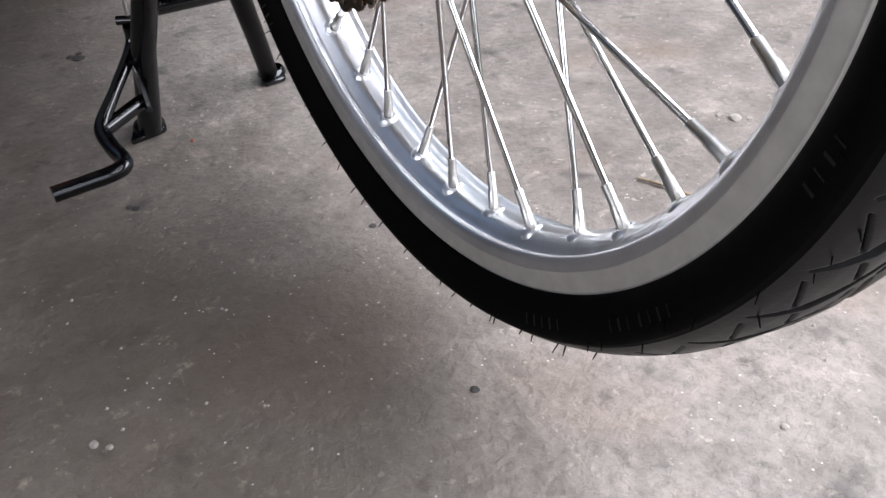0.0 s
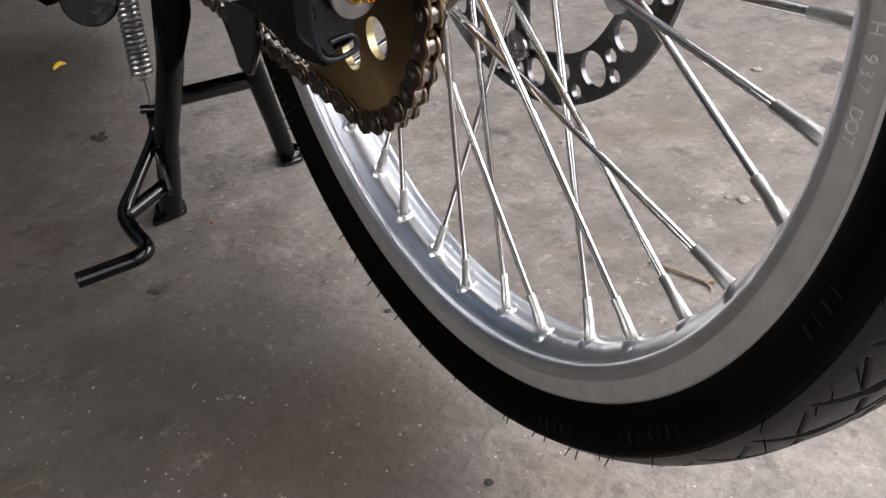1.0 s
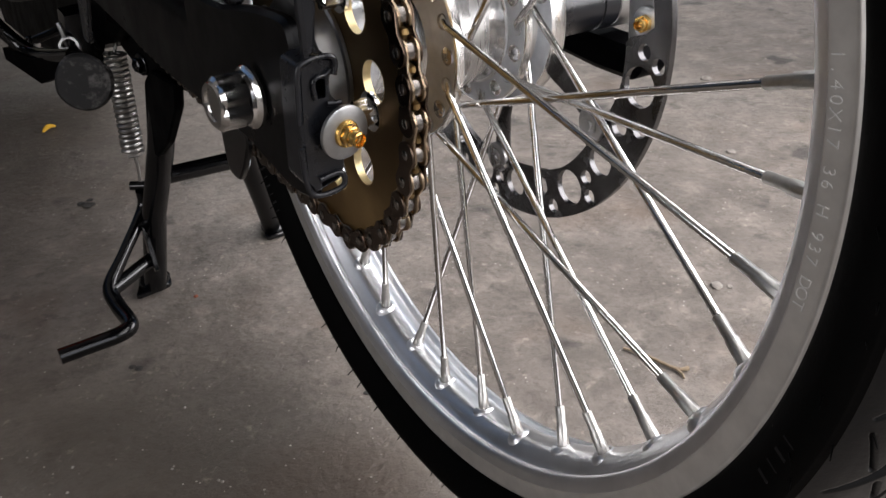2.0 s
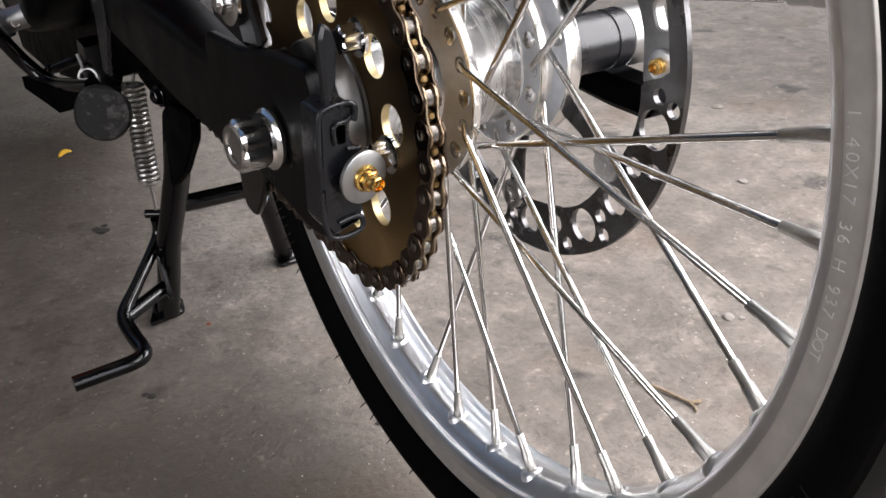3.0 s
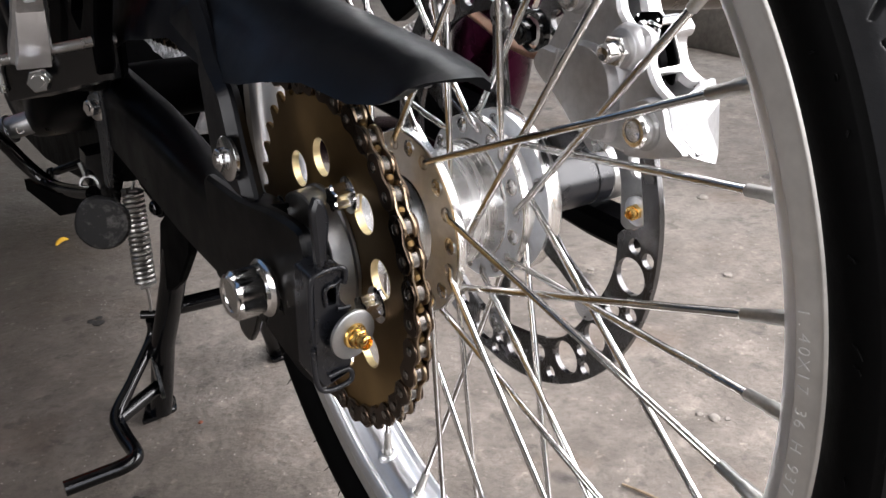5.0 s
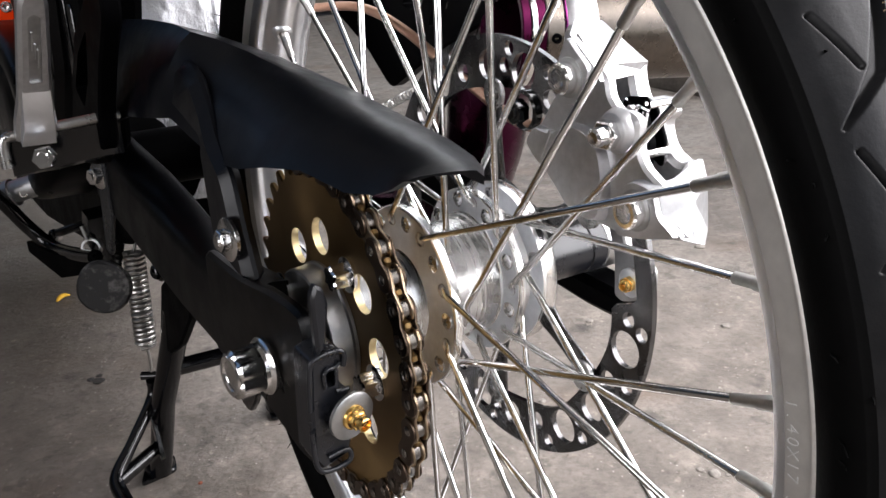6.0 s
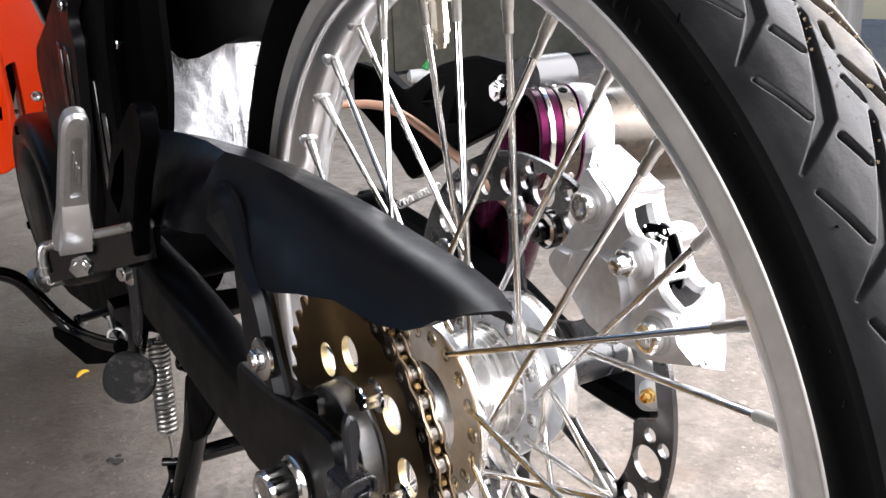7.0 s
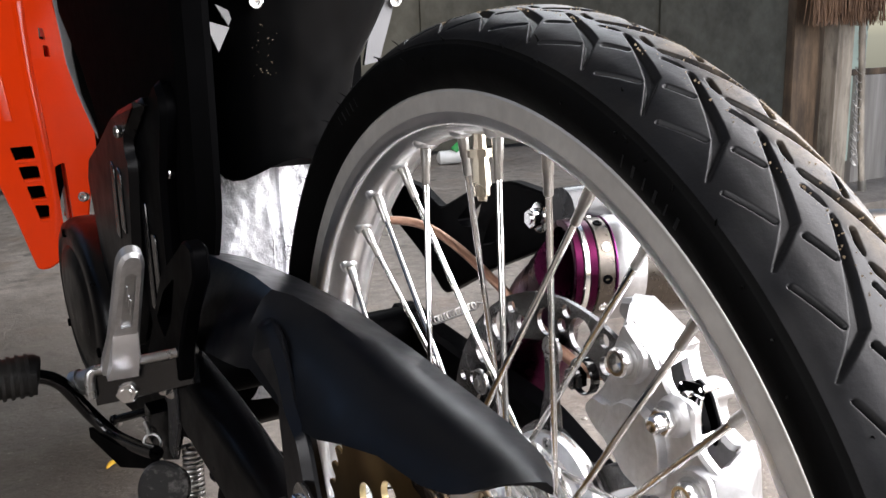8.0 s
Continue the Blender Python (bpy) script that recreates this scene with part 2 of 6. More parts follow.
WOODG = wood("grey_weathered_wood", (0.14, 0.13, 0.12), (0.30, 0.285, 0.265))
BRISTLE = wood("broom_bristle", (0.045, 0.022, 0.012), (0.16, 0.092, 0.052))
DRY = wood("dry_twig", (0.16, 0.12, 0.075), (0.34, 0.26, 0.17), 20)
LEAF = paint("yellow_dry_leaf", (0.62, 0.36, 0.03), 0.6)


# ---- shapes ----
def mesh_of(name, verts, faces, smooth=True, sharp=None):
    me = bpy.data.meshes.new(name)
    me.from_pydata([tuple(v) for v in verts], [], faces)
    me.update()
    if smooth:
        me.polygons.foreach_set("use_smooth", [True] * len(me.polygons))
        me.set_sharp_from_angle(angle=radians(sharp or 38))
    return me


def part(name, me, material, parent=None, label=""):
    """Links a mesh (or a bmesh) as one object under a thing or a part."""
    if isinstance(me, bmesh.types.BMesh):
        bm, me = me, bpy.data.meshes.new(name)
        bm.normal_update()
        bm.to_mesh(me)
        bm.free()
        me.polygons.foreach_set("use_smooth", [True] * len(me.polygons))
        me.set_sharp_from_angle(angle=radians(38))
    if material and not me.materials:
        me.materials.append(material)
    ob = new(name, me)
    ob.parent = parent
    return tagged(ob, label)


def thing(name, label, category, kind="", group="", at=(0, 0, 0)):
    ob = new(name)
    ob.empty_display_size = 0.05
    return tagged(ob, label, category, group, kind)


def joined(*pieces):
    """One verts-and-faces pair out of several."""
    v, f = [], []
    for pv, pf in pieces:
        n = len(v)
        v += [tuple(p) for p in pv]
        f += [[i + n for i in face] for face in pf]
    return v, f


def lathe(profile, n=96, centre=(0, 0), closed=True, a0=0.0, a1=360.0):
    """A profile of (x, radius) swept round the axle's direction."""
    full = abs(a1 - a0) > 359.9
    m = n if full else n + 1
    v = []
    for i in range(m):
        a = radians(a0 + (a1 - a0) * i / n)
        c, s = math.cos(a), math.sin(a)
        v += [(x, centre[0] + r * c, centre[1] + r * s) for x, r in profile]
    k, f = len(profile), []
    for i in range(n):
        j = (i + 1) % m
        for q in range(k if closed else k - 1):
            w = (q + 1) % k
            f.append([i * k + q, i * k + w, j * k + w, j * k + q])
    return v, f


def tube(points, radius, n=10, caps=True, smooth_steps=0):
    """A round bar along a line of points; radius may be one number or one for each point."""
    p = [Vector(q) for q in points]
    if smooth_steps:
        out = []
        for i in range(len(p) - 1):
            a, b = p[max(i - 1, 0)], p[i]
            c, d = p[i + 1], p[min(i + 2, len(p) - 1)]
            for s in range(smooth_steps):
                t = s / smooth_steps
                out.append(0.5 * ((2 * b) + (c - a) * t + (2 * a - 5 * b + 4 * c - d) * t * t + (3 * b - a - 3 * c + d) * t ** 3))
        p = out + [p[-1]]
    r = radius if isinstance(radius, (list, tuple)) else [radius] * len(p)
    if len(r) != len(p):
        r = [float(q) for q in np.interp(np.linspace(0, 1, len(p)), np.linspace(0, 1, len(r)), r)]
    v, f, side = [], [], None
    for i, q in enumerate(p):
        ahead = (p[min(i + 1, len(p) - 1)] - p[max(i - 1, 0)]).normalized()
        if side is None:
            side = ahead.orthogonal().normalized()
        side = (side - ahead * side.dot(ahead)).normalized()
        up = ahead.cross(side)
        v += [tuple(q + r[i] * (math.cos(2 * math.pi * k / n) * side + math.sin(2 * math.pi * k / n) * up)) for k in range(n)]
    for i in range(len(p) - 1):
        for k in range(n):
            w = (k + 1) % n
            f.append([i * n + k, i * n + w, (i + 1) * n + w, (i + 1) * n + k])
    if caps:
        f.append(list(range(n))[::-1])
        f.append([(len(p) - 1) * n + k for k in range(n)])
    return v, f


def circle(cy, cz, r, n=24, a0=0.0):
    return [(cy + r * math.cos(radians(a0) + 2 * math.pi * i / n), cz + r * math.sin(radians(a0) + 2 * math.pi * i / n)) for i in range(n)]


def rounded(pts, r, steps=4):
    """A polygon with its corners rounded; r is one radius or one for each corner."""
    out, n = [], len(pts)
    for i, b in enumerate(pts):
        a, c = Vector(pts[i - 1]), Vector(pts[(i + 1) % n])
        b = Vector(b)
        rr = r[i] if isinstance(r, (list, tuple)) else r
        d = min(rr, 0.45 * (a - b).length, 0.45 * (c - b).length)
        p, q = b + (a - b).normalized() * d, b + (c - b).normalized() * d
        for s in range(steps + 1):
            t = s / steps
            out.append(tuple((1 - t) ** 2 * p + 2 * t * (1 - t) * b + t * t * q))
    return out


def smooth_line(pts, steps=4):
    """Points along a curve that passes through the given ones."""
    out = []
    p = [Vector(pts[0])] + [Vector(q) for q in pts] + [Vector(pts[-1])]
    for a, b, c, d in zip(p, p[1:], p[2:], p[3:]):
        for s in range(steps):
            t = s / steps
            out.append(tuple(0.5 * (2 * b + (c - a) * t + (2 * a - 5 * b + 4 * c - d) * t * t + (3 * b - a - 3 * c + d) * t ** 3)))
    return out + [tuple(pts[-1])]


def plate(outer, x0, x1, holes=(), bevel=0.0):
    """A flat plate across the axle's direction between x0 and x1, with holes, its outer edge bevelled."""
    from_area = sum(a[0] * b[1] - b[0] * a[1] for a, b in zip(outer, outer[1:] + outer[:1]))
    outer = list(outer) if from_area > 0 else list(outer)[::-1]
    inner = outer
    if bevel:
        c = []
        for i, b in enumerate(outer):
            a, d = Vector(outer[i - 1]), Vector(outer[(i + 1) % len(outer)])
            t = (d - a).normalized()
            c.append((b[0] - t[1] * bevel, b[1] + t[0] * bevel))
        inner = c
    loops = [inner] + [list(h) for h in holes]
    flat = [p for lp in loops for p in lp]
    tris = mathutils_tess([[Vector((p[0], p[1], 0)) for p in lp] for lp in loops])
    n = len(flat)
    v = [(x0, *p) for p in flat] + [(x1, *p) for p in flat]
    f = []
    for t in tris:
        a, b, c = (flat[i] for i in t)
        if (b[0] - a[0]) * (c[1] - a[1]) - (b[1] - a[1]) * (c[0] - a[0]) < 0:
            t = t[::-1]
        f.append([i for i in t][::-1])
        f.append([i + n for i in t])
    base = len(inner)
    for h in holes:
        k = len(h)
        for i in range(k):
            j = (i + 1) % k
            f.append([base + i, base + j, base + j + n, base + i + n][::-1])
        base += k
    m = len(inner)
    if bevel:
        b0 = len(v)
        e = min(bevel, 0.45 * abs(x1 - x0)) * (1 if x1 > x0 else -1)
        v += [(x0 + e, *p) for p in outer] + [(x1 - e, *p) for p in outer]
        for i in range(m):
            j = (i + 1) % m
            f.append([i, j, b0 + j, b0 + i])
            f.append([b0 + i, b0 + j, b0 + m + j, b0 + m + i])
            f.append([b0 + m + i, b0 + m + j, j + n, i + n])
    else:
        for i in range(m):
            j = (i + 1) % m
            f.append([i, j, j + n, i + n])
    return v, f


def mathutils_tess(loops):
    from mathutils.geometry import tessellate_polygon
    return [list(t) for t in tessellate_polygon(loops)]


def moved(piece, m):
    v, f = piece
    return [tuple(m @ Vector(p)) for p in v], f


def aimed(at, way):
    """The pose that lays a shape built along +x from the origin at a place, along a way."""
    q = Vector((1, 0, 0)).rotation_difference(Vector(way).normalized())
    return Matrix.Translation(at) @ q.to_matrix().to_4x4()


def hexagon(r):
    return [(r * math.cos(math.pi * i / 3), r * math.sin(math.pi * i / 3)) for i in range(6)]


def bolt_piece(at, way, r, height, socket=True, washer=0.0):
    """A bolt head: round with a hexagonal socket, or a hexagon; its foot at a place, looking along a way."""
    m = aimed(at, way)
    out = []
    if washer:
        out.append(moved(lathe([(0, 0.0), (0, washer), (0.0016, washer), (0.002, washer * 0.94), (0.002, 0.0)], 32, closed=False), m))
    if socket:
        body = lathe([(0, r), (height * 0.85, r), (height, r * 0.86), (height, r * 0.62)], 28, closed=False)
        cup = lathe([(height, r * 0.62), (height * 0.45, r * 0.55), (height * 0.42, 0.0001)], 6, closed=False)
        out += [moved(body, m), moved(cup, m)]
    else:
        out.append(moved(plate(rounded(hexagon(r), r * 0.06, 1), 0.0, height, bevel=r * 0.09), m))
        out.append(moved(lathe([(height, r * 0.55), (height + r * 0.18, r * 0.5), (height + r * 0.18, 0.0001)], 18, closed=False), m))
    return joined(*out)


def box(x0, x1, y0, y1, z0, z1, bevel=0.0):
    bm = bmesh.new()
    bmesh.ops.create_cube(bm, size=1.0)
    for v in bm.verts:
        v.co = Vector(((x0 + x1) / 2 + v.co.x * (x1 - x0), (y0 + y1) / 2 + v.co.y * (y1 - y0), (z0 + z1) / 2 + v.co.z * (z1 - z0)))
    if bevel:
        bmesh.ops.bevel(bm, geom=bm.edges[:], offset=bevel, segments=2, affect="EDGES", profile=0.7)
    return bm


def loft(rings, caps=True):
    """A skin over rings of equally many points."""
    n = len(rings[0])
    v = [tuple(p) for r in rings for p in r]
    f = [[i * n + k, i * n + (k + 1) % n, (i + 1) * n + (k + 1) % n, (i + 1) * n + k] for i in range(len(rings) - 1) for k in range(n)]
    if caps:
        f.append(list(range(n))[::-1])
        f.append([(len(rings) - 1) * n + k for k in range(n)])
    return v, f


def fixed(piece):
    """A bmesh of a piece with its faces turned outwards."""
    bm = bmesh.new()
    vs = [bm.verts.new(p) for p in piece[0]]
    for f in piece[1]:
        try:
            bm.faces.new([vs[i] for i in f])
        except ValueError:
            pass
    bmesh.ops.remove_doubles(bm, verts=bm.verts[:], dist=1e-6)
    bmesh.ops.recalc_face_normals(bm, faces=bm.faces[:])
    return bm


def solid(name, piece, material, parent, label=""):
    return part(name, fixed(piece), material, parent, label)


# ---- the workshop ----
AXLE = (0.0, 0.3236)          # rear axle, forward and up
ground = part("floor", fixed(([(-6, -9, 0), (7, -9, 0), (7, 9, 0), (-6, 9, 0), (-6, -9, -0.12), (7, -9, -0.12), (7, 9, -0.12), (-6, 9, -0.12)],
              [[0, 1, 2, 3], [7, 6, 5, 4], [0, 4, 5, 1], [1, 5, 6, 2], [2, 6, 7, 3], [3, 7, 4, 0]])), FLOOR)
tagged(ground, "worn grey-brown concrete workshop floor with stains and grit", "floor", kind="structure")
BACK, LEFT, RIGHT, FRONT, TOP, STEP = 4.6, -2.6, 1.12, -2.6, 3.2, 0.45
tagged(part("wall_north", box(LEFT - 0.15, 6.5, BACK, BACK + 0.15, 0, 1.95), WALL), "dirty grey plastered back wall, open under the roof", "wall", kind="structure")
# unseen wall, made near black so left-facing black parts mirror little light
tagged(part("wall_west", box(LEFT - 0.15, LEFT, 0.15, BACK, 0, 2.05), DARKW), "unseen dark side wall that keeps reflections in black parts dark", "wall", kind="structure")
# unseen wall end; its opening is added to let the west fill through
west = [box(LEFT - 0.15, LEFT, FRONT - 0.15, -1.65, 0, TOP), box(LEFT - 0.15, LEFT, -1.65, 0.15, 0, 0.5), box(LEFT - 0.15, LEFT, -1.65, 0.15, 1.65, TOP)]
# the east wall has a wide opening; past it the yard widens out; the south wall has an open doorway
east = [box(RIGHT, RIGHT + 0.15, -1.95, STEP, 0, 0.32), box(RIGHT, RIGHT + 0.15, FRONT - 0.15, -1.95, 0, TOP), box(RIGHT, RIGHT + 0.15, STEP - 0.12, STEP, 0.32, TOP), box(RIGHT, RIGHT + 0.15, -1.95, STEP - 0.12, 2.1, TOP)]
south = [box(LEFT, -0.5, FRONT - 0.15, FRONT, 0, TOP), box(-0.5, RIGHT, FRONT - 0.15, FRONT, 2.75, TOP)]


def fused(bms):
    me = bpy.data.meshes.new("fused")
    out = bmesh.new()
    for b in bms:
        b.to_mesh(me)
        b.free()
        out.from_mesh(me)
    bpy.data.meshes.remove(me)
    return out


tagged(part("wall_west_end", fused(west), WALL), "unseen grey plastered side wall, opening added for the fill lamp", "wall", kind="structure")
tagged(part("wall_east", fused(east), WALL), "grey plastered side wall with a wide opening", "wall", kind="structure")
tagged(part("wall_south", fused(south), WALL), "front wall with a wide open doorway", "wall", kind="structure")
# unseen ceiling, kept pale so the polished rim mirrors something bright
tagged(part("ceiling", box(LEFT - 0.15, RIGHT + 0.15, FRONT - 0.15, BACK + 0.15, TOP, TOP + 0.15), SLAB), "unseen pale ceiling that brightens reflections in the rim", "ceiling", kind="structure")

# ---- the motorcycle ----
bike = thing("motorcycle", "black and orange motorcycle with silver spoked wheel on its stand", "motorcycle")


# -- rear wheel --
RIM_OUT, RIM_IN, HALF, RIM_X = 0.230, 0.218, 0.0200, -0.0040
rim_line = [(-0.0200, 0.2300), (-0.0206, 0.2288), (-0.0204, 0.2270), (-0.0203, 0.2204), (-0.0198, 0.2182), (-0.0187, 0.2152), (-0.0172, 0.2134), (-0.0156, 0.2132), (-0.0143, 0.2142),
            (-0.0130, 0.2150), (-0.0114, 0.2140), (-0.0092, 0.2115), (-0.0066, 0.2092), (-0.0036, 0.2077), (0.0, 0.2073)]
rim_line = smooth_line(rim_line + [(-x, r) for x, r in rim_line[-2::-1]], 4)
rim_profile = [(x + RIM_X, r) for x, r in rim_line + [(HALF - 0.004, RIM_OUT - 0.004), (0.010, RIM_IN + 0.002), (-0.010, RIM_IN + 0.002), (-HALF + 0.004, RIM_OUT - 0.004)]]
wheel = part("rear_wheel", fixed(lathe(rim_profile, 480, AXLE)), RIM, bike, "silver aluminium spoked rim")
wheel.data.materials.append(LIP)
for poly in wheel.data.polygons:
    c = poly.center
    r = math.hypot(c.y - AXLE[0], c.z - AXLE[1])
    if r < RIM_IN + 0.0020 and abs(c.x - RIM_X) < HALF + 0.0002:
        poly.material_index = 1

# tyre: a finely divided skin with the tread's grooves cut into it
PITCH = 7.5
tread_line = [(-0.0325, 0.2485), (-0.028, 0.2545), (-0.020, 0.260), (-0.010, 0.264), (0.0, 0.2655)]
tread_line = tread_line + [(-x, r) for x, r in tread_line[-2::-1]]


def seg_far(px, py, a, b):
    """How far points lie from a stretch, and how far along it."""
    d = np.array(b) - np.array(a)
    t = np.clip(((px - a[0]) * d[0] + (py - a[1]) * d[1]) / (d @ d), 0, 1)
    return np.hypot(px - a[0] - t * d[0], py - a[1] - t * d[1]), t


def groove_depth(x, deg):
    """Depth of the tread's grooves at x across and deg round the tyre."""
    depth = np.zeros_like(x)
    per = 0.262 * radians(1.0)
    side = np.where(x < 0, -1.0, 1.0)
    ax = np.abs(x)
    shift = np.where(x < 0, 0.0, PITCH / 2)
    for lap in (-2, -1, 0, 1, 2):
        loc = ((deg + shift - TREAD_PHASE) % PITCH + lap * PITCH) * per
        # a long bent groove that tapers to its shoulder end
        for a, b, w0, w1 in GROOVES:
            far, t = seg_far(ax, loc, (a[0], a[1] * per), (b[0], b[1] * per))
            w = 1.1 * (w0 + (w1 - w0) * t)
            depth = np.maximum(depth, 0.0030 * np.clip((w - far + 0.0002) / 0.0009, 0, 1))
    return depth
PITCH, TREAD_PHASE = 8.0, 6.7
GROOVES = [((0.0005, -10.1), (0.0142, -2.75), 0.0010, 0.0022), ((0.0142, -2.75), (0.0258, 0.0), 0.0021, 0.0003),
           ((0.0184, 5.0), (0.0244, 1.4), 0.0007, 0.0006), ((0.0132, -1.3), (0.0095, 0.7), 0.0010, 0.0010), ((0.0026, -4.8), (0.0002, -3.1), 0.0009, 0.0009)]


FAR, FAR_WALL = 0.95, 0.80      # the far half of the tyre is the narrower one on this rim


def far_rise(x):
    """The tread stands a little higher past its middle."""
    return 0.0036 * np.clip(np.asarray(x) / 0.012, 0, 1)



def tyre_mesh():
    steps = 3600
    xs = np.linspace(-0.0322, 0.0322, 170)
    line = np.array(tread_line)
    rs = np.interp(xs, line[:, 0], line[:, 1])
    rs = np.convolve(np.pad(rs, 8, mode="edge"), np.ones(17) / 17, "valid")
    deg = np.arange(steps) * 360.0 / steps
    gx, gd = np.meshgrid(xs, deg)
    gr = np.tile(rs + far_rise(xs), (steps, 1)) - groove_depth(gx, gd)
    left = [(-0.0215, 0.2300), (-0.0245, 0.2300), (-0.0268, 0.2318), (-0.0300, 0.2352), (-0.0322, 0.2395), (-0.0333, 0.2435), (-0.0331, 0.2468)]
    px = np.concatenate([np.tile([p[0] for p in left], (steps, 1)), gx, np.tile([-p[0] for p in left[::-1]], (steps, 1))], 1)
    pr = np.concatenate([np.tile([p[1] for p in left], (steps, 1)), gr, np.tile([p[1] for p in left[::-1]], (steps, 1))], 1)
    walls = np.abs(np.arange(px.shape[1]) - (px.shape[1] - 1) / 2) > 84.6
    px = np.where(px > 0, px * np.where(walls, FAR_WALL, FAR), px)
    k = px.shape[1]
    a = np.radians(deg)[:, None]
    v = np.stack([px, AXLE[0] + pr * np.cos(a), AXLE[1] + pr * np.sin(a)], -1).reshape(-1, 3)
    i, q = np.meshgrid(np.arange(steps), np.arange(k - 1), indexing="ij")
    j = (i + 1) % steps
    f = np.stack([i * k + q, i * k + q + 1, j * k + q + 1, j * k + q], -1).reshape(-1, 4)
    me = bpy.data.meshes.new("tyre")
    me.from_pydata(v.tolist(), [], f.tolist())
    me.update()
    me.materials.append(RUBBER)
    me.materials.append(TREAD)
    mid = np.abs(px[0][:-1] + px[0][1:]) / 2
    kind = np.tile((mid < 0.0300) & (np.arange(k - 1) >= len(left)) & (np.arange(k - 1) < k - len(left)), steps).astype(np.int32)
    me.polygons.foreach_set("material_index", kind)
    me.polygons.foreach_set("use_smooth", [True] * len(f))
    return me


part("tyre", tyre_mesh(), None, wheel, "black tyre with dusty grooved tread")

# faint moulded bars on the sidewall
for a0, count in ((221.0, 4), (227.5, 3), (240.0, 5), (196.0, 4), (120.0, 6), (60.0, 5), (318.0, 6)):
    for k in range(count):
        a = radians(a0 + 1.5 * k)
        bar = []
        for da, x, r in ((-0.16, -0.0322, 0.2390), (0.16, -0.0322, 0.2390), (0.16, -0.0334, 0.2440), (-0.16, -0.0334, 0.2440)):
            q_ = a + radians(da * (1 if k % 2 else 0.5))
            bar.append((x - 0.0001, AXLE[0] + r * math.cos(q_), AXLE[1] + r * math.sin(q_)))
        back = [(x + 0.0012, y, z) for x, y, z in bar]
        solid("moulded_bar", loft([bar, back]), TREAD, wheel)

# thin moulding hairs on the shoulder
hair = []
rng = random.Random(4)
for i in range(150):
    a = radians(i * 2.4 + rng.uniform(-0.8, 0.8))
    for sx in (-1, 1):
        if rng.random() < 0.2:
            continue
        x0 = sx * rng.choice([0.0333, 0.0325, 0.030, 0.024])
        r0 = float(np.interp(abs(x0), [0.0, 0.010, 0.020, 0.028, 0.0325, 0.0333], [0.2655, 0.264, 0.260, 0.2545, 0.2485, 0.2440])) - 0.0006
        length = rng.uniform(0.0022, 0.0058)
        way = Vector((sx * 0.7, 0.75 * math.cos(a) + rng.uniform(-0.4, 0.4), 0.75 * math.sin(a) + rng.uniform(-0.4, 0.4))).normalized()
        r0 += float(far_rise(x0)) if abs(x0) < 0.0328 else 0.0
        p = Vector((x0 * (1 if sx < 0 else FAR if x0 < 0.0328 else FAR_WALL), AXLE[0] + r0 * math.cos(a), AXLE[1] + r0 * math.sin(a)))
        hair.append(tube([p, p + way * length * 0.5, p + way * length + Vector((0, 0, -0.0006))], [0.00042, 0.00036, 0.00022], 4))
tagged(part("tyre_hair", mesh_of("tyre_hair", *joined(*hair)), RUBBER, wheel), kind="stuff")

# crumbs of dried mud on the far shoulder of the tread
rng = random.Random(17)
mud_bits = []
for i in range(900):
    a, x = radians(rng.uniform(60, 185)), rng.choice([1, 1, -0.25]) * rng.uniform(0.004, 0.029)
    r0 = float(np.interp(abs(x), [0.0, 0.010, 0.020, 0.028, 0.0325], [0.2655, 0.264, 0.260, 0.2545, 0.2485])) - 0.0005
    r0 += float(far_rise(x))
    size = rng.uniform(0.0002, 0.0007)
    p, o, s_ = Vector((x * (FAR if x > 0 else 1), AXLE[0] + r0 * math.cos(a), AXLE[1] + r0 * math.sin(a))), Vector((0.3 * x / 0.03, math.cos(a), math.sin(a))), Vector((0, -math.sin(a), math.cos(a)))
    w_ = Vector((1, 0, 0))
    mud_bits.append(([p + s_ * size, p + w_ * size, p - s_ * size * 1.3, p - w_ * size, p + o * (0.0004 + size)], [[0, 1, 4], [1, 2, 4], [2, 3, 4], [3, 0, 4]]))
tagged(part("tread_mud", mesh_of("tread_mud", *joined(*mud_bits), smooth=False), DRY, wheel, "crumbs of dried mud on the tread"), kind="stuff")

# hub
HL = (-0.003, 0.3240)
HR = (-0.001, 0.3285)
hub_profile = [(-0.066, 0.0001), (-0.066, 0.0195), (-0.050, 0.0205), (-0.034, 0.0225), (-0.0300, 0.0245), (-0.0288, 0.0275), (-0.0285, 0.0300), (-0.0285, 0.0445), (-0.0278, 0.0452), (-0.0242, 0.0452), (-0.0235, 0.0445), (-0.0235, 0.0310),
               (-0.0225, 0.0298), (-0.0205, 0.0294), (0.0070, 0.0294), (0.0088, 0.0298), (0.0098, 0.0310), (0.0102, 0.0340), (0.0112, 0.0412), (0.0118, 0.0420), (0.0152, 0.0420), (0.0158, 0.0412), (0.0158, 0.0330),
               (0.0215, 0.0300), (0.0250, 0.0330), (0.0260, 0.0420), (0.0330, 0.0425), (0.0345, 0.0415), (0.0345, 0.0001)]


def hub_mesh():
    v, f = lathe(hub_profile, 96, (0, 0), closed=False)
    out = []
    for x, y, z in v:
        t = min(max((x + 0.03) / 0.045, 0), 1)
        out.append((x, y + HL[0] * (1 - t) + HR[0] * t, z + HL[1] * (1 - t) + HR[1] * t))
    return out, f


hub = solid("hub", hub_mesh(), HUB, wheel, "turned aluminium hub with two drilled flanges")

hub.data.materials.append(FLANGE)
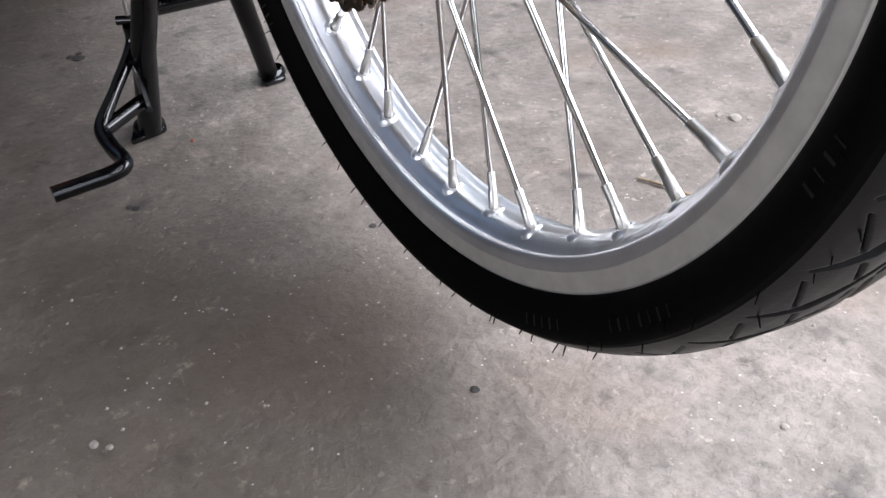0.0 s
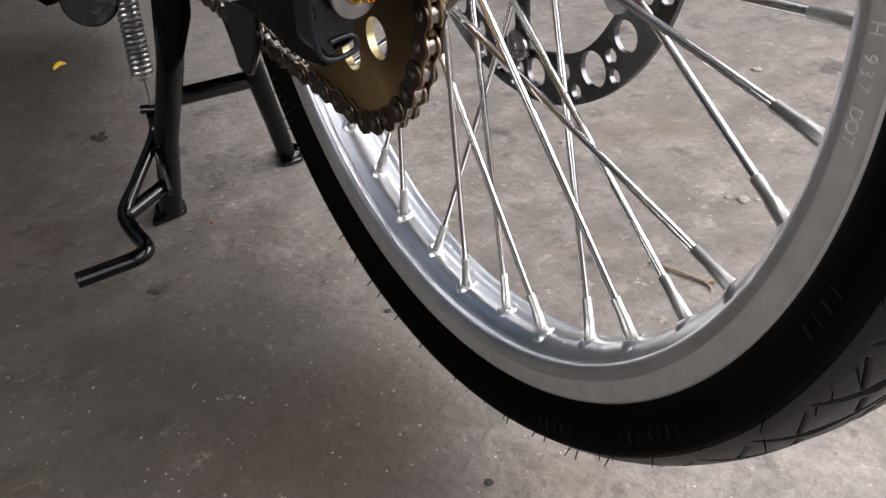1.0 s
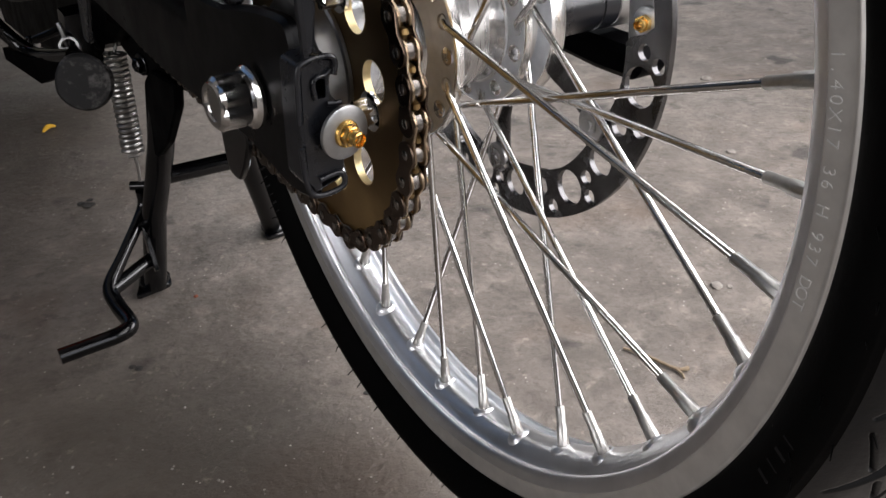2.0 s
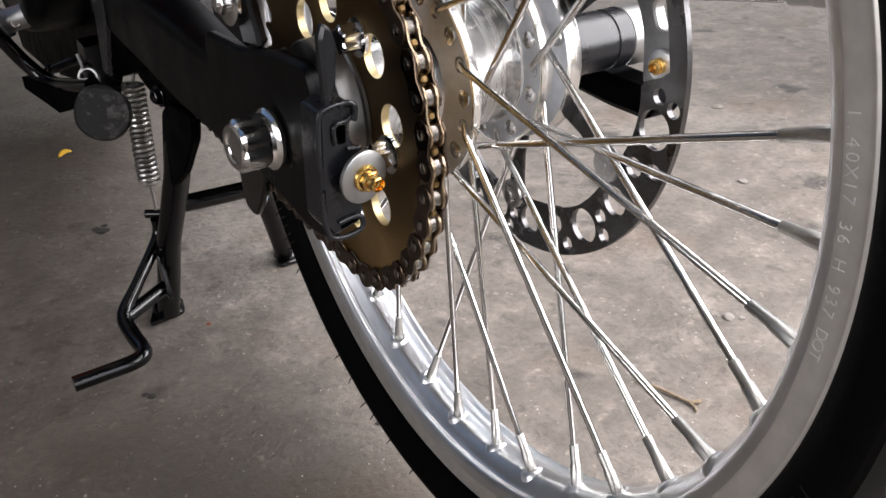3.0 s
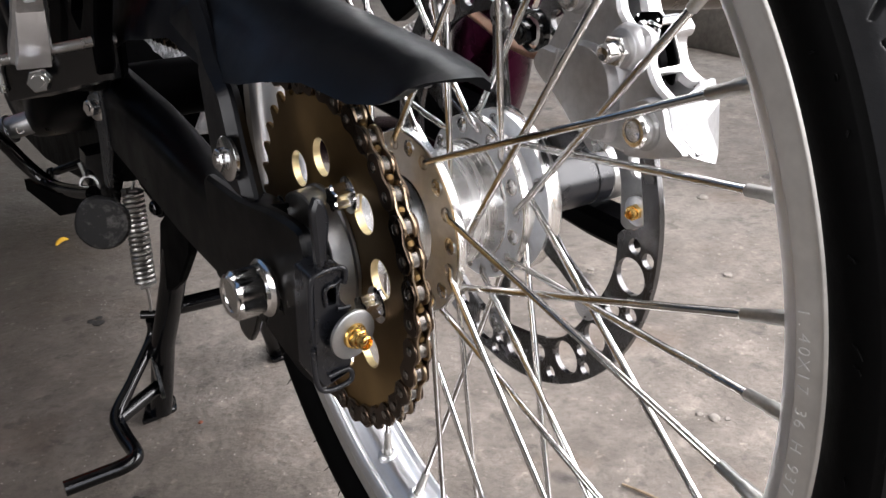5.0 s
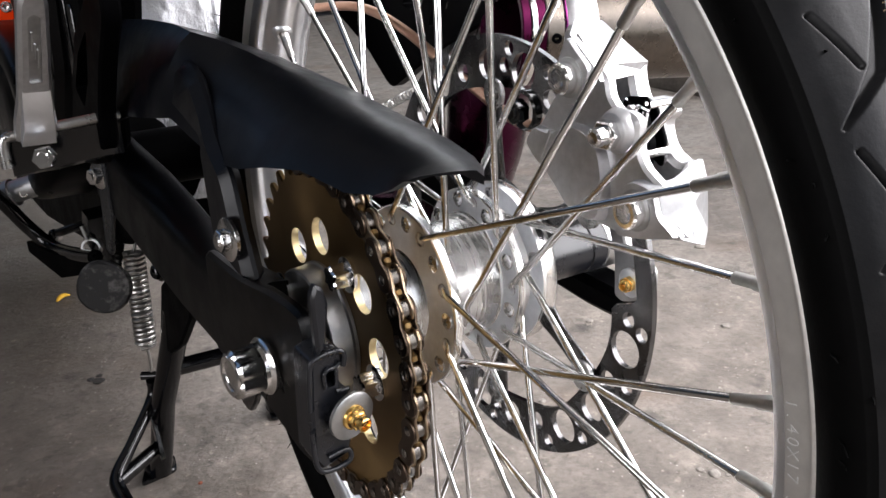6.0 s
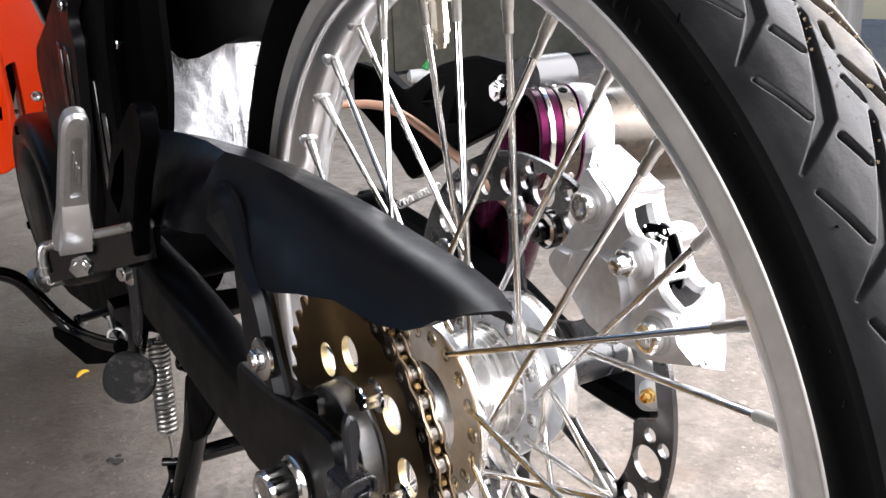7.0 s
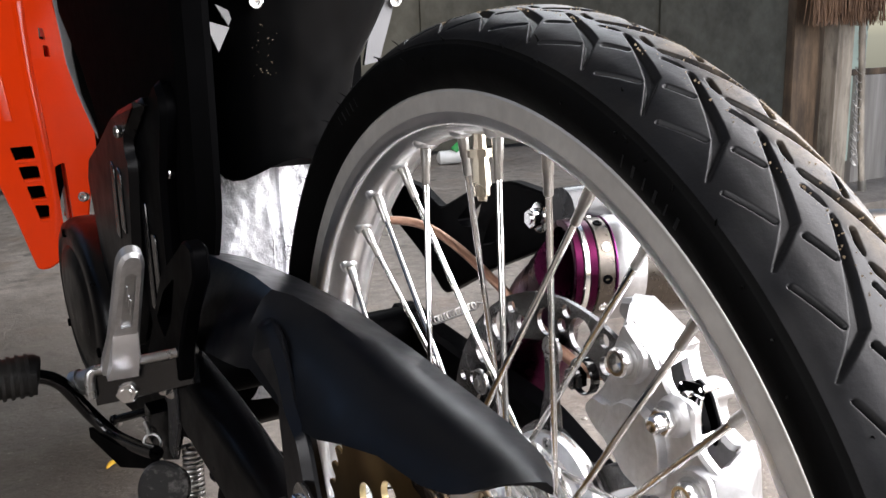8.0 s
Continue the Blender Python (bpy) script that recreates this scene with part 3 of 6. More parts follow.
for poly in hub.data.polygons:
    if abs(poly.normal.x) > 0.9:
        poly.material_index = 1

# spokes, nipples and dimples, laced to the two flanges
NIP_R = RIM_IN - 0.0105
for k in range(36):
    th = 10 * k + 1.07
    rest = k % 4
    if rest == 3:
        al, hx, hc, hr = th - 35, -0.0295, HL, 0.0392
    elif rest == 1:
        al, hx, hc, hr = th + 46, -0.0215, HL, 0.0392
    elif rest == 2:
        al, hx, hc, hr = th + 36, 0.0092, HR, 0.0362
    else:
        al, hx, hc, hr = th - 45, 0.0172, HR, 0.0362
    foot = Vector((hx, hc[0] + hr * math.cos(radians(al)), hc[1] + hr * math.sin(radians(al))))
    side = -0.0068 if k % 2 else -0.0044
    rim_at = Vector((side, AXLE[0] + NIP_R * math.cos(radians(th)), AXLE[1] + NIP_R * math.sin(radians(th))))
    way = (rim_at - foot).normalized()
    out = Vector((0, math.cos(radians(th)), math.sin(radians(th))))
    # the elbow goes through the flange to the head on its other side
    through_x = {3: -0.0225, 1: -0.0297, 2: 0.0168, 0: 0.0100}[rest]
    head = Vector((through_x, foot.y, foot.z))
    elbow = [head, head.lerp(foot, 0.75), foot + way * 0.004, foot + way * 0.012]
    part("spoke", mesh_of("spoke", *tube(elbow + [rim_at - way * 0.012], 0.00165, 10)), SPOKE, wheel)
    part("nipple", mesh_of("nipple", *tube([rim_at - way * 0.0205, rim_at - way * 0.0200, rim_at - way * 0.0110, rim_at - way * 0.0105, rim_at + way * 0.001],
                                           [0.0019, 0.0023, 0.0023, 0.0027, 0.0030], 8)), NIPPLE, wheel)
    # oval boss of the nipple seat
    q = aimed(rim_at + out * 0.0006, -way)
    part("nipple_seat", mesh_of("nipple_seat", *moved(lathe([(-0.0030, 0.0070), (-0.0006, 0.0062), (0.0008, 0.0052), (0.0014, 0.0042), (0.0012, 0.0034), (-0.0004, 0.0029)], 24, closed=False), q)), LIP, wheel)
    if rest in (1, 0):
        hd = lathe([(0.0, 0.0042), (-0.0008, 0.0040), (-0.0015, 0.0026), (-0.0016, 0.0001)], 14, closed=False)
        hat = Vector((-0.0286 if rest == 1 else 0.0108, foot.y, foot.z))
        part("spoke_head", mesh_of("spoke_head", *moved(hd, Matrix.Translation(hat))), CHROME, wheel)
        bars = [moved(plate([(-0.0022, -0.0004), (0.0022, -0.0004), (0.0022, 0.0004), (-0.0022, 0.0004)], -0.0019, -0.0010), Matrix.Translation(hat) @ Matrix.Rotation(radians(q_), 4, "X")) for q_ in (th * 3, th * 3 + 90)]
        solid("head_mark", joined(*bars), STEEL, wheel)
    else:
        ring = lathe([(0.0, 0.0036), (-0.0005, 0.0034), (0.0008, 0.0024)], 16, closed=False)
        hat = Vector((-0.0288 if rest == 3 else 0.0108, foot.y, foot.z))
        part("spoke_hole", mesh_of("spoke_hole", *moved(ring, Matrix.Translation(hat))), STEEL, wheel)

# valve with its knurled cap between two nipples at the top
va = radians(86.0)
vo = Vector((0, math.cos(va), math.sin(va)))
vp = Vector((-0.0055, AXLE[0], AXLE[1])) + vo * (NIP_R + 0.001)
part("valve", mesh_of("valve", *tube([vp, vp - vo * 0.008, vp - vo * 0.0081, vp - vo * 0.012, vp - vo * 0.0121, vp - vo * 0.026, vp - vo * 0.0262, vp - vo * 0.031, vp - vo * 0.0312, vp - vo * 0.0335],
                                     [0.0032, 0.0034, 0.0062, 0.0062, 0.0044, 0.0050, 0.0042, 0.0040, 0.0026, 0.0024], 9)), metal("pale_brass", (0.62, 0.55, 0.44), 0.28, 120), wheel, "knurled pale brass valve")

# stamped size on the rim's flat side
stamp = "1.40X17 36 H 937 DOT"


def stamp_mark(ch, deg, r, size):
    cu = bpy.data.curves.new("mark", "FONT")
    cu.body, cu.size, cu.extrude, cu.align_x, cu.align_y = ch, size, 0.0003, "CENTER", "CENTER"
    cu.offset = -0.00012
    tmp = bpy.data.objects.new("mark", cu)
    me = bpy.data.meshes.new_from_object(tmp)
    bpy.data.objects.remove(tmp)
    a = radians(deg)
    radial = Vector((0, math.cos(a), math.sin(a)))
    along = Vector((0, -math.sin(a), math.cos(a)))
    m = Matrix(((0, 0, -1, RIM_X - HALF - 0.00030), (along.y, radial.y, 0, AXLE[0] + r * radial.y), (along.z, radial.z, 0, AXLE[1] + r * radial.z), (0, 0, 0, 1)))
    me.transform(m)
    return me


for i, ch in enumerate(stamp):
    if ch != " ":
        part("stamped_mark", stamp_mark(ch, 168.2 + i * 0.99, 0.2222, 0.0056), STAMP, wheel)

# -- final drive --
SPR = (-0.0105, 0.3225)
TEETH, PIN_R = 38, 0.0769
SX = -0.0720
CHAIN_PHASE = 1.0


def tooth_outline():
    pts = []
    for i in range(TEETH):
        a = 360.0 / TEETH * i + CHAIN_PHASE
        for da, r in ((-4.7, PIN_R - 0.0042), (-3.0, PIN_R - 0.0032), (-1.6, PIN_R + 0.0008), (-0.7, PIN_R + 0.0030), (0.7, PIN_R + 0.0030), (1.6, PIN_R + 0.0008), (3.0, PIN_R - 0.0032)):
            pts.append((SPR[0] + r * math.cos(radians(a + 4.74 + da)), SPR[1] + r * math.sin(radians(a + 4.74 + da))))
    return pts


HOLE_AT, HOLE_R = (-0.0150, 0.3225), 0.0453
HOLES = [46, 83, 137, 172, 227, 263, 317, 353]
hole_spots = [(HOLE_AT[0] + HOLE_R * math.cos(radians(d)), HOLE_AT[1] + HOLE_R * math.sin(radians(d))) for d in HOLES]
sprocket = solid("sprocket", plate(tooth_outline(), SX - 0.0015, SX + 0.0015, [circle(*c, 0.0086, 32) for c in hole_spots], bevel=0.0007), BRONZE, bike, "oiled bronze-coloured rear sprocket with round holes")
for c in hole_spots:
    part("hole_edge", mesh_of("hole_edge", *lathe([(SX - 0.0016, 0.0085), (SX + 0.0018, 0.0085), (SX + 0.0018, 0.0088), (SX - 0.0016, 0.0088)], 32, c)), GOLDEDGE, sprocket, "bright brass hole edge")
part("carrier", mesh_of("carrier", *lathe([(SX - 0.0014, 0.0001), (SX - 0.0014, 0.0318), (SX - 0.0018, 0.0322), (SX - 0.0032, 0.0322), (SX - 0.0036, 0.0316), (SX - 0.0040, 0.0312), (SX - 0.0125, 0.0306), (SX - 0.0132, 0.0298), (SX - 0.0132, 0.0001)], 72, SPR, closed=False)),
     CASTD, sprocket, "turned aluminium sprocket carrier")
for d, r in ((31, 0.0300), (121, 0.0420), (188, 0.0428), (290, 0.0430)):
    p = Vector((SX - (0.0128 if d == 31 else 0.0014), HOLE_AT[0] + r * math.cos(radians(d)), HOLE_AT[1] + r * math.sin(radians(d))))
    lobes = [(0.0052 * (1.0 + 0.16 * math.cos(6 * a)) * math.cos(a), 0.0052 * (1.0 + 0.16 * math.cos(6 * a)) * math.sin(a)) for a in [2 * math.pi * k / 48 for k in range(48)]]
    solid("sprocket_bolt", joined(moved(plate(lobes, 0.0018, 0.0092, bevel=0.0007), aimed(p, (-1, 0, 0))), moved(lathe([(0, 0.0080), (0.0014, 0.0080), (0.0020, 0.0066), (0.0021, 0.0001)], 28, closed=False), aimed(p, (-1, 0, 0)))), CHROME, sprocket)

# chain: links of two plates with waisted sides, pins and rollers
def link_outline(p, q, w):
    p, q = Vector(p), Vector(q)
    d = (q - p).normalized()
    s = Vector((-d[1], d[0]))
    ln = (q - p).length
    out = []
    for i in range(9):
        t = math.pi / 2 + math.pi * i / 8
        out.append(p + w * (math.cos(t) * d + math.sin(t) * s))
    out.append(p + d * ln * 0.5 - s * w * 0.66)
    for i in range(9):
        t = -math.pi / 2 + math.pi * i / 8
        out.append(q + w * (math.cos(t) * d + math.sin(t) * s))
    out.append(p + d * ln * 0.5 + s * w * 0.66)
    return [tuple(v) for v in out]


chain = part("chain", mesh_of("chain", *lathe([(SX - 0.0035, 0.0019), (SX + 0.0035, 0.0019)], 8, (SPR[0], SPR[1] + PIN_R), closed=False)), CHAINP, bike, "oily drive chain with bronze side plates")
pins = [(SPR[0] + PIN_R * math.cos(radians(360 / TEETH * i + CHAIN_PHASE)), SPR[1] + PIN_R * math.sin(radians(360 / TEETH * i + CHAIN_PHASE))) for i in range(TEETH)]
order = [i for i in range(TEETH) if 76 <= (360 / TEETH * i + CHAIN_PHASE) <= 262]
path = [pins[i] for i in order]
top, low = path[0], path[-1]
ahead_top = [(top[0] + 0.01268 * (i + 1), top[1] - 0.0007 * (i + 1)) for i in range(19)][::-1]
ahead_low = [(low[0] + 0.0127 * (i + 1), low[1] + 0.00055 * (i + 1)) for i in range(27)]
path = ahead_top + path + ahead_low
for i in range(len(path) - 1):
    a, b = path[i], path[i + 1]
    inner = i % 2 == 0
    for sgn in (-1, 1):
        x0 = SX + sgn * (0.0023 if inner else 0.0034)
        lk = plate(link_outline(a, b, 0.0056 if inner else 0.0054), x0 - 0.0005, x0 + 0.0005, bevel=0.0002)
        solid("inner_plate" if inner else "outer_plate", lk, CHAING if inner else CHAINP, chain)
for i, p in enumerate(path):
    part("chain_roller", mesh_of("chain_roller", *lathe([(SX - 0.0018, 0.0042), (SX + 0.0018, 0.0042)], 16, p, closed=False)), CHAINR, chain)
    part("chain_pin", mesh_of("chain_pin", *lathe([(SX - 0.0046, 0.0001), (SX - 0.0046, 0.0016), (SX - 0.0043, 0.0021), (SX + 0.0043, 0.0021), (SX + 0.0046, 0.0016), (SX + 0.0046, 0.0001)], 12, p, closed=False)), CHAINR, chain)

# -- swing arm --
XA, XB = -0.1060, -0.0820
# rounded box section: its upper face slopes up towards the wheel
ARM = [(0.335, 0.3020, 0.3480, 0.3570), (0.270, 0.2985, 0.3455, 0.3545), (0.200, 0.2950, 0.3410, 0.3515), (0.155, 0.2920, 0.3375, 0.3470), (0.125, 0.2905, 0.3355, 0.3425), (0.080, 0.2905, 0.3345, 0.3385), (0.040, 0.2910, 0.3370, 0.3395), (0.004, 0.2920, 0.3435, 0.3450)]
arm_rings = []
for y, low_z, near_z, far_z in ARM:
    arm_rings.append([(XA, y, low_z + 0.003), (XA, y, near_z - 0.006), (XA + 0.0006, y, near_z - 0.0030), (XA + 0.0022, y, near_z - 0.0006), (XA + 0.0050, y, near_z + 0.0010 + 0.12 * (far_z - near_z)), (XA + 0.0130, y, near_z + 0.0012 + 0.62 * (far_z - near_z)), (XB - 0.0045, y, far_z - 0.0004),
                      (XB - 0.0020, y, far_z - 0.0006), (XB - 0.0004, y, far_z - 0.0024), (XB, y, far_z - 0.0050), (XB, y, low_z + 0.003), (XB - 0.003, y, low_z), (XA + 0.003, y, low_z)])
swing = solid("swing_arm", loft(arm_rings), SATIN, bike, "satin black box-section swing arm")
end_line = [(0.060, 0.2910), (0.036, 0.2925), (0.000, 0.2945), (-0.049, 0.2880), (-0.0680, 0.2910), (-0.0640, 0.3080), (-0.0620, 0.3250), (-0.0640, 0.3400), (-0.0640, 0.3500),
            (-0.0600, 0.3580), (-0.0480, 0.3580), (-0.0270, 0.3560), (0.010, 0.3495), (0.060, 0.3470)]
solid("arm_end_plate", plate(rounded(end_line, 0.006, 3), XA - 0.0008, XA + 0.0055, bevel=0.0018), SATIN, swing)
far_arm = [(0.32, 0.310), (0.10, 0.295), (0.0, 0.287), (-0.030, 0.287), (-0.036, 0.296), (-0.030, 0.304), (0.020, 0.305), (0.10, 0.335), (0.32, 0.356)]
part("far_arm", fixed(plate(rounded(far_arm, 0.006, 3), 0.088, 0.112, bevel=0.004)), MATBLK, swing)
part("pivot_tube", mesh_of("pivot_tube", *tube([(-0.100, 0.300, 0.335), (0.108, 0.300, 0.335)], 0.021, 24)), MATBLK, swing)
# chain adjuster: a black bracket with an open loop, a gold bolt on a plain washer
def rearward(outline, y, thick, holes=(), bevel=0.0012):
    """A piece that faces backwards, from an outline of (x, z)."""
    v, f = plate(outline, 0.0, thick, holes, bevel)
    return [(b, y + a, c) for a, b, c in v], f


cap = [(-0.1120, 0.3310), (-0.1111, 0.3469), (-0.1040, 0.3492), (-0.0970, 0.3475), (-0.0973, 0.3429), (-0.0994, 0.3410), (-0.0998, 0.3344), (-0.0962, 0.3305), (-0.0965, 0.3086), (-0.0980, 0.3026), (-0.1093, 0.2990), (-0.1128, 0.3043)]
slot_a = [(-0.1062, 0.3419), (-0.1013, 0.3410), (-0.1018, 0.3340), (-0.1061, 0.3342)]
slot_b = [(-0.1063, 0.3063), (-0.0992, 0.3056), (-0.0994, 0.3034), (-0.1067, 0.3012)]
solid("adjuster_bracket", rearward(rounded(cap, 0.0016, 3), -0.0785, 0.0165, [rounded(slot_a, 0.001, 2), rounded(slot_b, 0.0008, 2)]), MOULD, swing, "black moulded chain adjuster cap")


def rim_bar(points, r):
    """A moulded edge along a line of (x, z) on the cap's rear face."""
    return tube([(x, -0.0792, z) for x, z in points], r, 10, True, 5)


for line, r in (([(-0.1128, 0.3270), (-0.1122, 0.3400), (-0.1113, 0.3462), (-0.1090, 0.3480), (-0.1040, 0.3489), (-0.0992, 0.3486), (-0.0976, 0.3462), (-0.0984, 0.3420)], 0.0011),
                ([(-0.1061, 0.3345), (-0.1064, 0.3400), (-0.1050, 0.3420), (-0.1018, 0.3424), (-0.0996, 0.3440)], 0.0009),
                ([(-0.1020, 0.3322), (-0.0990, 0.3318), (-0.0966, 0.3318)], 0.0010),
                ([(-0.1131, 0.3180), (-0.1129, 0.3065), (-0.1110, 0.3000), (-0.1060, 0.2984), (-0.0990, 0.2998), (-0.0978, 0.3030), (-0.1000, 0.3056), (-0.1075, 0.3046)], 0.0011)):
    part("adjuster_rim", mesh_of("adjuster_rim", *rim_bar(line, r)), MOULD, swing)
solid("adjuster_horn", rearward(rounded([(-0.1064, 0.3769), (-0.1034, 0.3746), (-0.1018, 0.3682), (-0.1043, 0.3510), (-0.1080, 0.3470), (-0.1085, 0.3720)], 0.0012, 2), -0.0790, 0.0050), MOULD, swing)
gold_at = Vector((-0.0975, -0.0835, 0.3215))
gold_way = Vector((0.20, -1.0, -0.08))
solid("washer", moved(lathe([(0, 0.0040), (0, 0.0132), (0.0018, 0.0132), (0.0024, 0.0124), (0.0024, 0.0040)], 40), aimed(gold_at - gold_way.normalized() * 0.0020, gold_way) @ Matrix.Scale(0.76, 4)), CASTD, swing, "plain steel washer")
solid("gold_bolt", joined(bolt_piece(gold_at - gold_way.normalized() * 0.0004, gold_way, 0.0040, 0.0046, False), moved(lathe([(0, 0.0052), (0.0010, 0.0049), (0.0013, 0.0040)], 28, closed=False), aimed(gold_at, gold_way)),
                          moved(lathe([(0.0046, 0.0029), (0.0072, 0.0029), (0.0077, 0.0024), (0.0056, 0.0018)], 18, closed=False), aimed(gold_at, gold_way))), GOLD, swing, "gold anodised bolt")
# axle nut with its slots
nut_at, nut_way = Vector((-0.1092, -0.0225, 0.3200)), Vector((-1, -0.10, 0.03))
flutes = [(0.0104 * (1.0 + 0.085 * math.cos(6 * a) - 0.025 * math.cos(12 * a)) * math.cos(a), 0.0104 * (1.0 + 0.085 * math.cos(6 * a) - 0.025 * math.cos(12 * a)) * math.sin(a)) for a in [2 * math.pi * k / 72 for k in range(72)]]
solid("axle_nut", joined(moved(lathe([(0, 0.0001), (0, 0.0128), (0.0014, 0.0128), (0.0022, 0.0121), (0.0030, 0.0110), (0.0046, 0.0106)], 48, closed=False), aimed(nut_at, nut_way)),
                                    moved(plate(flutes, 0.0034, 0.0162, bevel=0.0014), aimed(nut_at, nut_way)),
                                    moved(lathe([(0.0160, 0.0092), (0.0170, 0.0086), (0.0170, 0.0066), (0.0156, 0.0058), (0.0152, 0.0001)], 30, closed=False), aimed(nut_at, nut_way))), CHROME, swing, "chrome fluted axle nut")

# -- chain guard --
def guard_ring(y, xo, zl, xr, zr, xi, zi, slant=0.0):
    """One cross-section; slant draws its outer edge forward, as at the cut-off end."""
    th = 0.003
    xm, xt, zm, zt = xo + (xr - xo) * 0.26, xo + (xr - xo) * 0.72, zl + (zr - zl) * 0.48, zl + (zr - zl) * 0.88
    ring = [(xo, zl), (xm, zm), (xt, zt), (xr, zr), ((xr + xi) / 2, (zr + zi) / 2 + 0.001), (xi, zi),
            (xi, zi - th), ((xr + xi) / 2, (zr + zi) / 2 - th), (xr + 0.002, zr - th - 0.001), (xt + th, zt - 0.001), (xm + th, zm), (xo + th, zl)]
    return [(x, y - slant * (x - xi), z) for x, z in ring]


GUARD = [(0.262, -0.110, 0.368, -0.092, 0.4390, -0.052, 0.428), (0.215, -0.1105, 0.382, -0.091, 0.4440, -0.050, 0.430), (0.170, -0.1105, 0.395, -0.090, 0.4475, -0.048, 0.432), (0.125, -0.1105, 0.402, -0.089, 0.4490, -0.046, 0.432),
         (0.096, -0.1100, 0.407, -0.0885, 0.4475, -0.044, 0.431), (0.088, -0.1065, 0.408, -0.0790, 0.4440, -0.043, 0.430), (0.060, -0.1060, 0.4040, -0.0725, 0.4400, -0.043, 0.4285), (0.020, -0.1055, 0.3995, -0.0685, 0.4350, -0.043, 0.4265),
         (0.000, -0.1040, 0.4015, -0.0670, 0.4325, -0.043, 0.4250), (-0.020, -0.1000, 0.4060, -0.0660, 0.4300, -0.043, 0.4230), (-0.045, -0.0946, 0.4096, -0.0645, 0.4275, -0.043, 0.4210),
         (-0.072, -0.0887, 0.4062, -0.0635, 0.4248, -0.043, 0.4185, 0.02), (-0.092, -0.0853, 0.4087, -0.0630, 0.4230, -0.046, 0.4170, 0.12), (-0.107, -0.0834, 0.4124, -0.0628, 0.4218, -0.052, 0.4165, 0.35), (-0.1187, -0.0818, 0.4169, -0.0640, 0.4206, -0.0600, 0.4185, 0.72)]
guard = solid("chain_guard", loft([guard_ring(*g) for g in GUARD]), PLASTIC, bike, "matt black plastic chain guard")
leg = [(0.092, 0.4330), (0.082, 0.4360), (0.066, 0.4310), (0.046, 0.4200), (0.032, 0.4090), (0.012, 0.3990), (0.0080, 0.3910), (0.0030, 0.3760), (-0.0080, 0.3520), (0.0020, 0.3500), (0.0360, 0.3560), (0.0385, 0.3770), (0.0422, 0.4040), (0.092, 0.412)]
lv, lf_ = plate(rounded(leg, 0.004, 3), -0.1085, -0.0985, bevel=0.0040)
lv = [(x + 0.25 * max(0.0, z - 0.400) + 0.5 * max(0.0, z - 0.435), y, z) for x, y, z in lv]
solid("guard_leg", (lv, lf_), PLASTIC, guard)
solid("guard_bolt", joined(bolt_piece((-0.1098, 0.0030, 0.3705), (-1, -0.1, 0.05), 0.0052, 0.0060, False, 0.0098)), CHROME, guard)

# -- brake --
DISC, DISC_R = (0.0075, 0.3308), 0.1122
DX = 0.0380


def disc_inner(a):
    """Inner edge of the ring, with the deep cut-out beside the hanger."""
    deep = min(max((a - 147) / 4, 0), 1) * min(max((180 - a) / 3.5, 0), 1)
    wave = 0.0011 * math.cos(radians((a - 12) * 8))
    return 0.0868 + wave + 0.0166 * deep


def on_disc(r, a):
    return (DISC[0] + r * math.cos(radians(a)), DISC[1] + r * math.sin(radians(a)))


sectors = []
for i in range(8):
    d = 191.1 + 45 * i
    holes = []
    for dd, rr, size in ((0, 0.0985, 0.0090), (-9.0, 0.0980, 0.0037), (-7.0, 0.1068, 0.0036), (9.8, 0.1058, 0.0037), (13.5, 0.0950, 0.0048), (-17.5, 0.0968, 0.0074)):
        if 146 < (d + dd) % 360 < 178:
            continue
        holes.append(circle(*on_disc(rr, d + dd), size, 24 if size > 0.004 else 16))
    span = [d - 24.8 + 45 * k / 24 for k in range(25)]
    edge = [on_disc(DISC_R, a) for a in span] + [on_disc(disc_inner(a % 360), a) for a in span[::-1]]
    sectors.append(plate(edge, DX - 0.0014, DX + 0.0014, holes))
disc = solid("brake_disc", joined(*sectors), DISCM, bike, "drilled dark steel brake disc")
arms = []
for i in range(6):
    a = radians(60 * i + 22)
    s = Vector((-math.sin(a), math.cos(a)))
    d = Vector((math.cos(a), math.sin(a)))
    c = Vector(DISC)
    arms.append(plate(rounded([tuple(c + d * 0.030 - s * 0.012), tuple(c + d * 0.060 - s * 0.0055 + s * 0.006), tuple(c + d * 0.088 - s * 0.006 + s * 0.010), tuple(c + d * 0.088 + s * 0.016), tuple(c + d * 0.060 + s * 0.012), tuple(c + d * 0.030 + s * 0.012)], 0.003, 2),
                      DX - 0.0045, DX - 0.0020, bevel=0.0008))
    rv = c + d * 0.0830 + s * 0.012
    solid("disc_rivet", joined(bolt_piece((DX - 0.0042, rv[0], rv[1]), (-1, 0, 0), 0.0048, 0.0030, False, 0.0080)), STEEL, disc)
for piece in arms:
    solid("carrier_arm", piece, DISCM, disc)
solid("disc_carrier", joined(lathe([(DX - 0.0055, 0.0001), (DX - 0.0055, 0.040), (DX - 0.002, 0.041), (DX - 0.002, 0.0001)], 64, DISC, closed=False)), DISCM, disc)
for i in range(5):
    a = radians(72 * i + 15)
    solid("carrier_bolt", bolt_piece((0.0262 - 0.0005, HR[0] + 0.0372 * math.cos(a), HR[1] + 0.0372 * math.sin(a)), (-1, 0, 0), 0.0034, 0.0016, True), STEEL, disc)

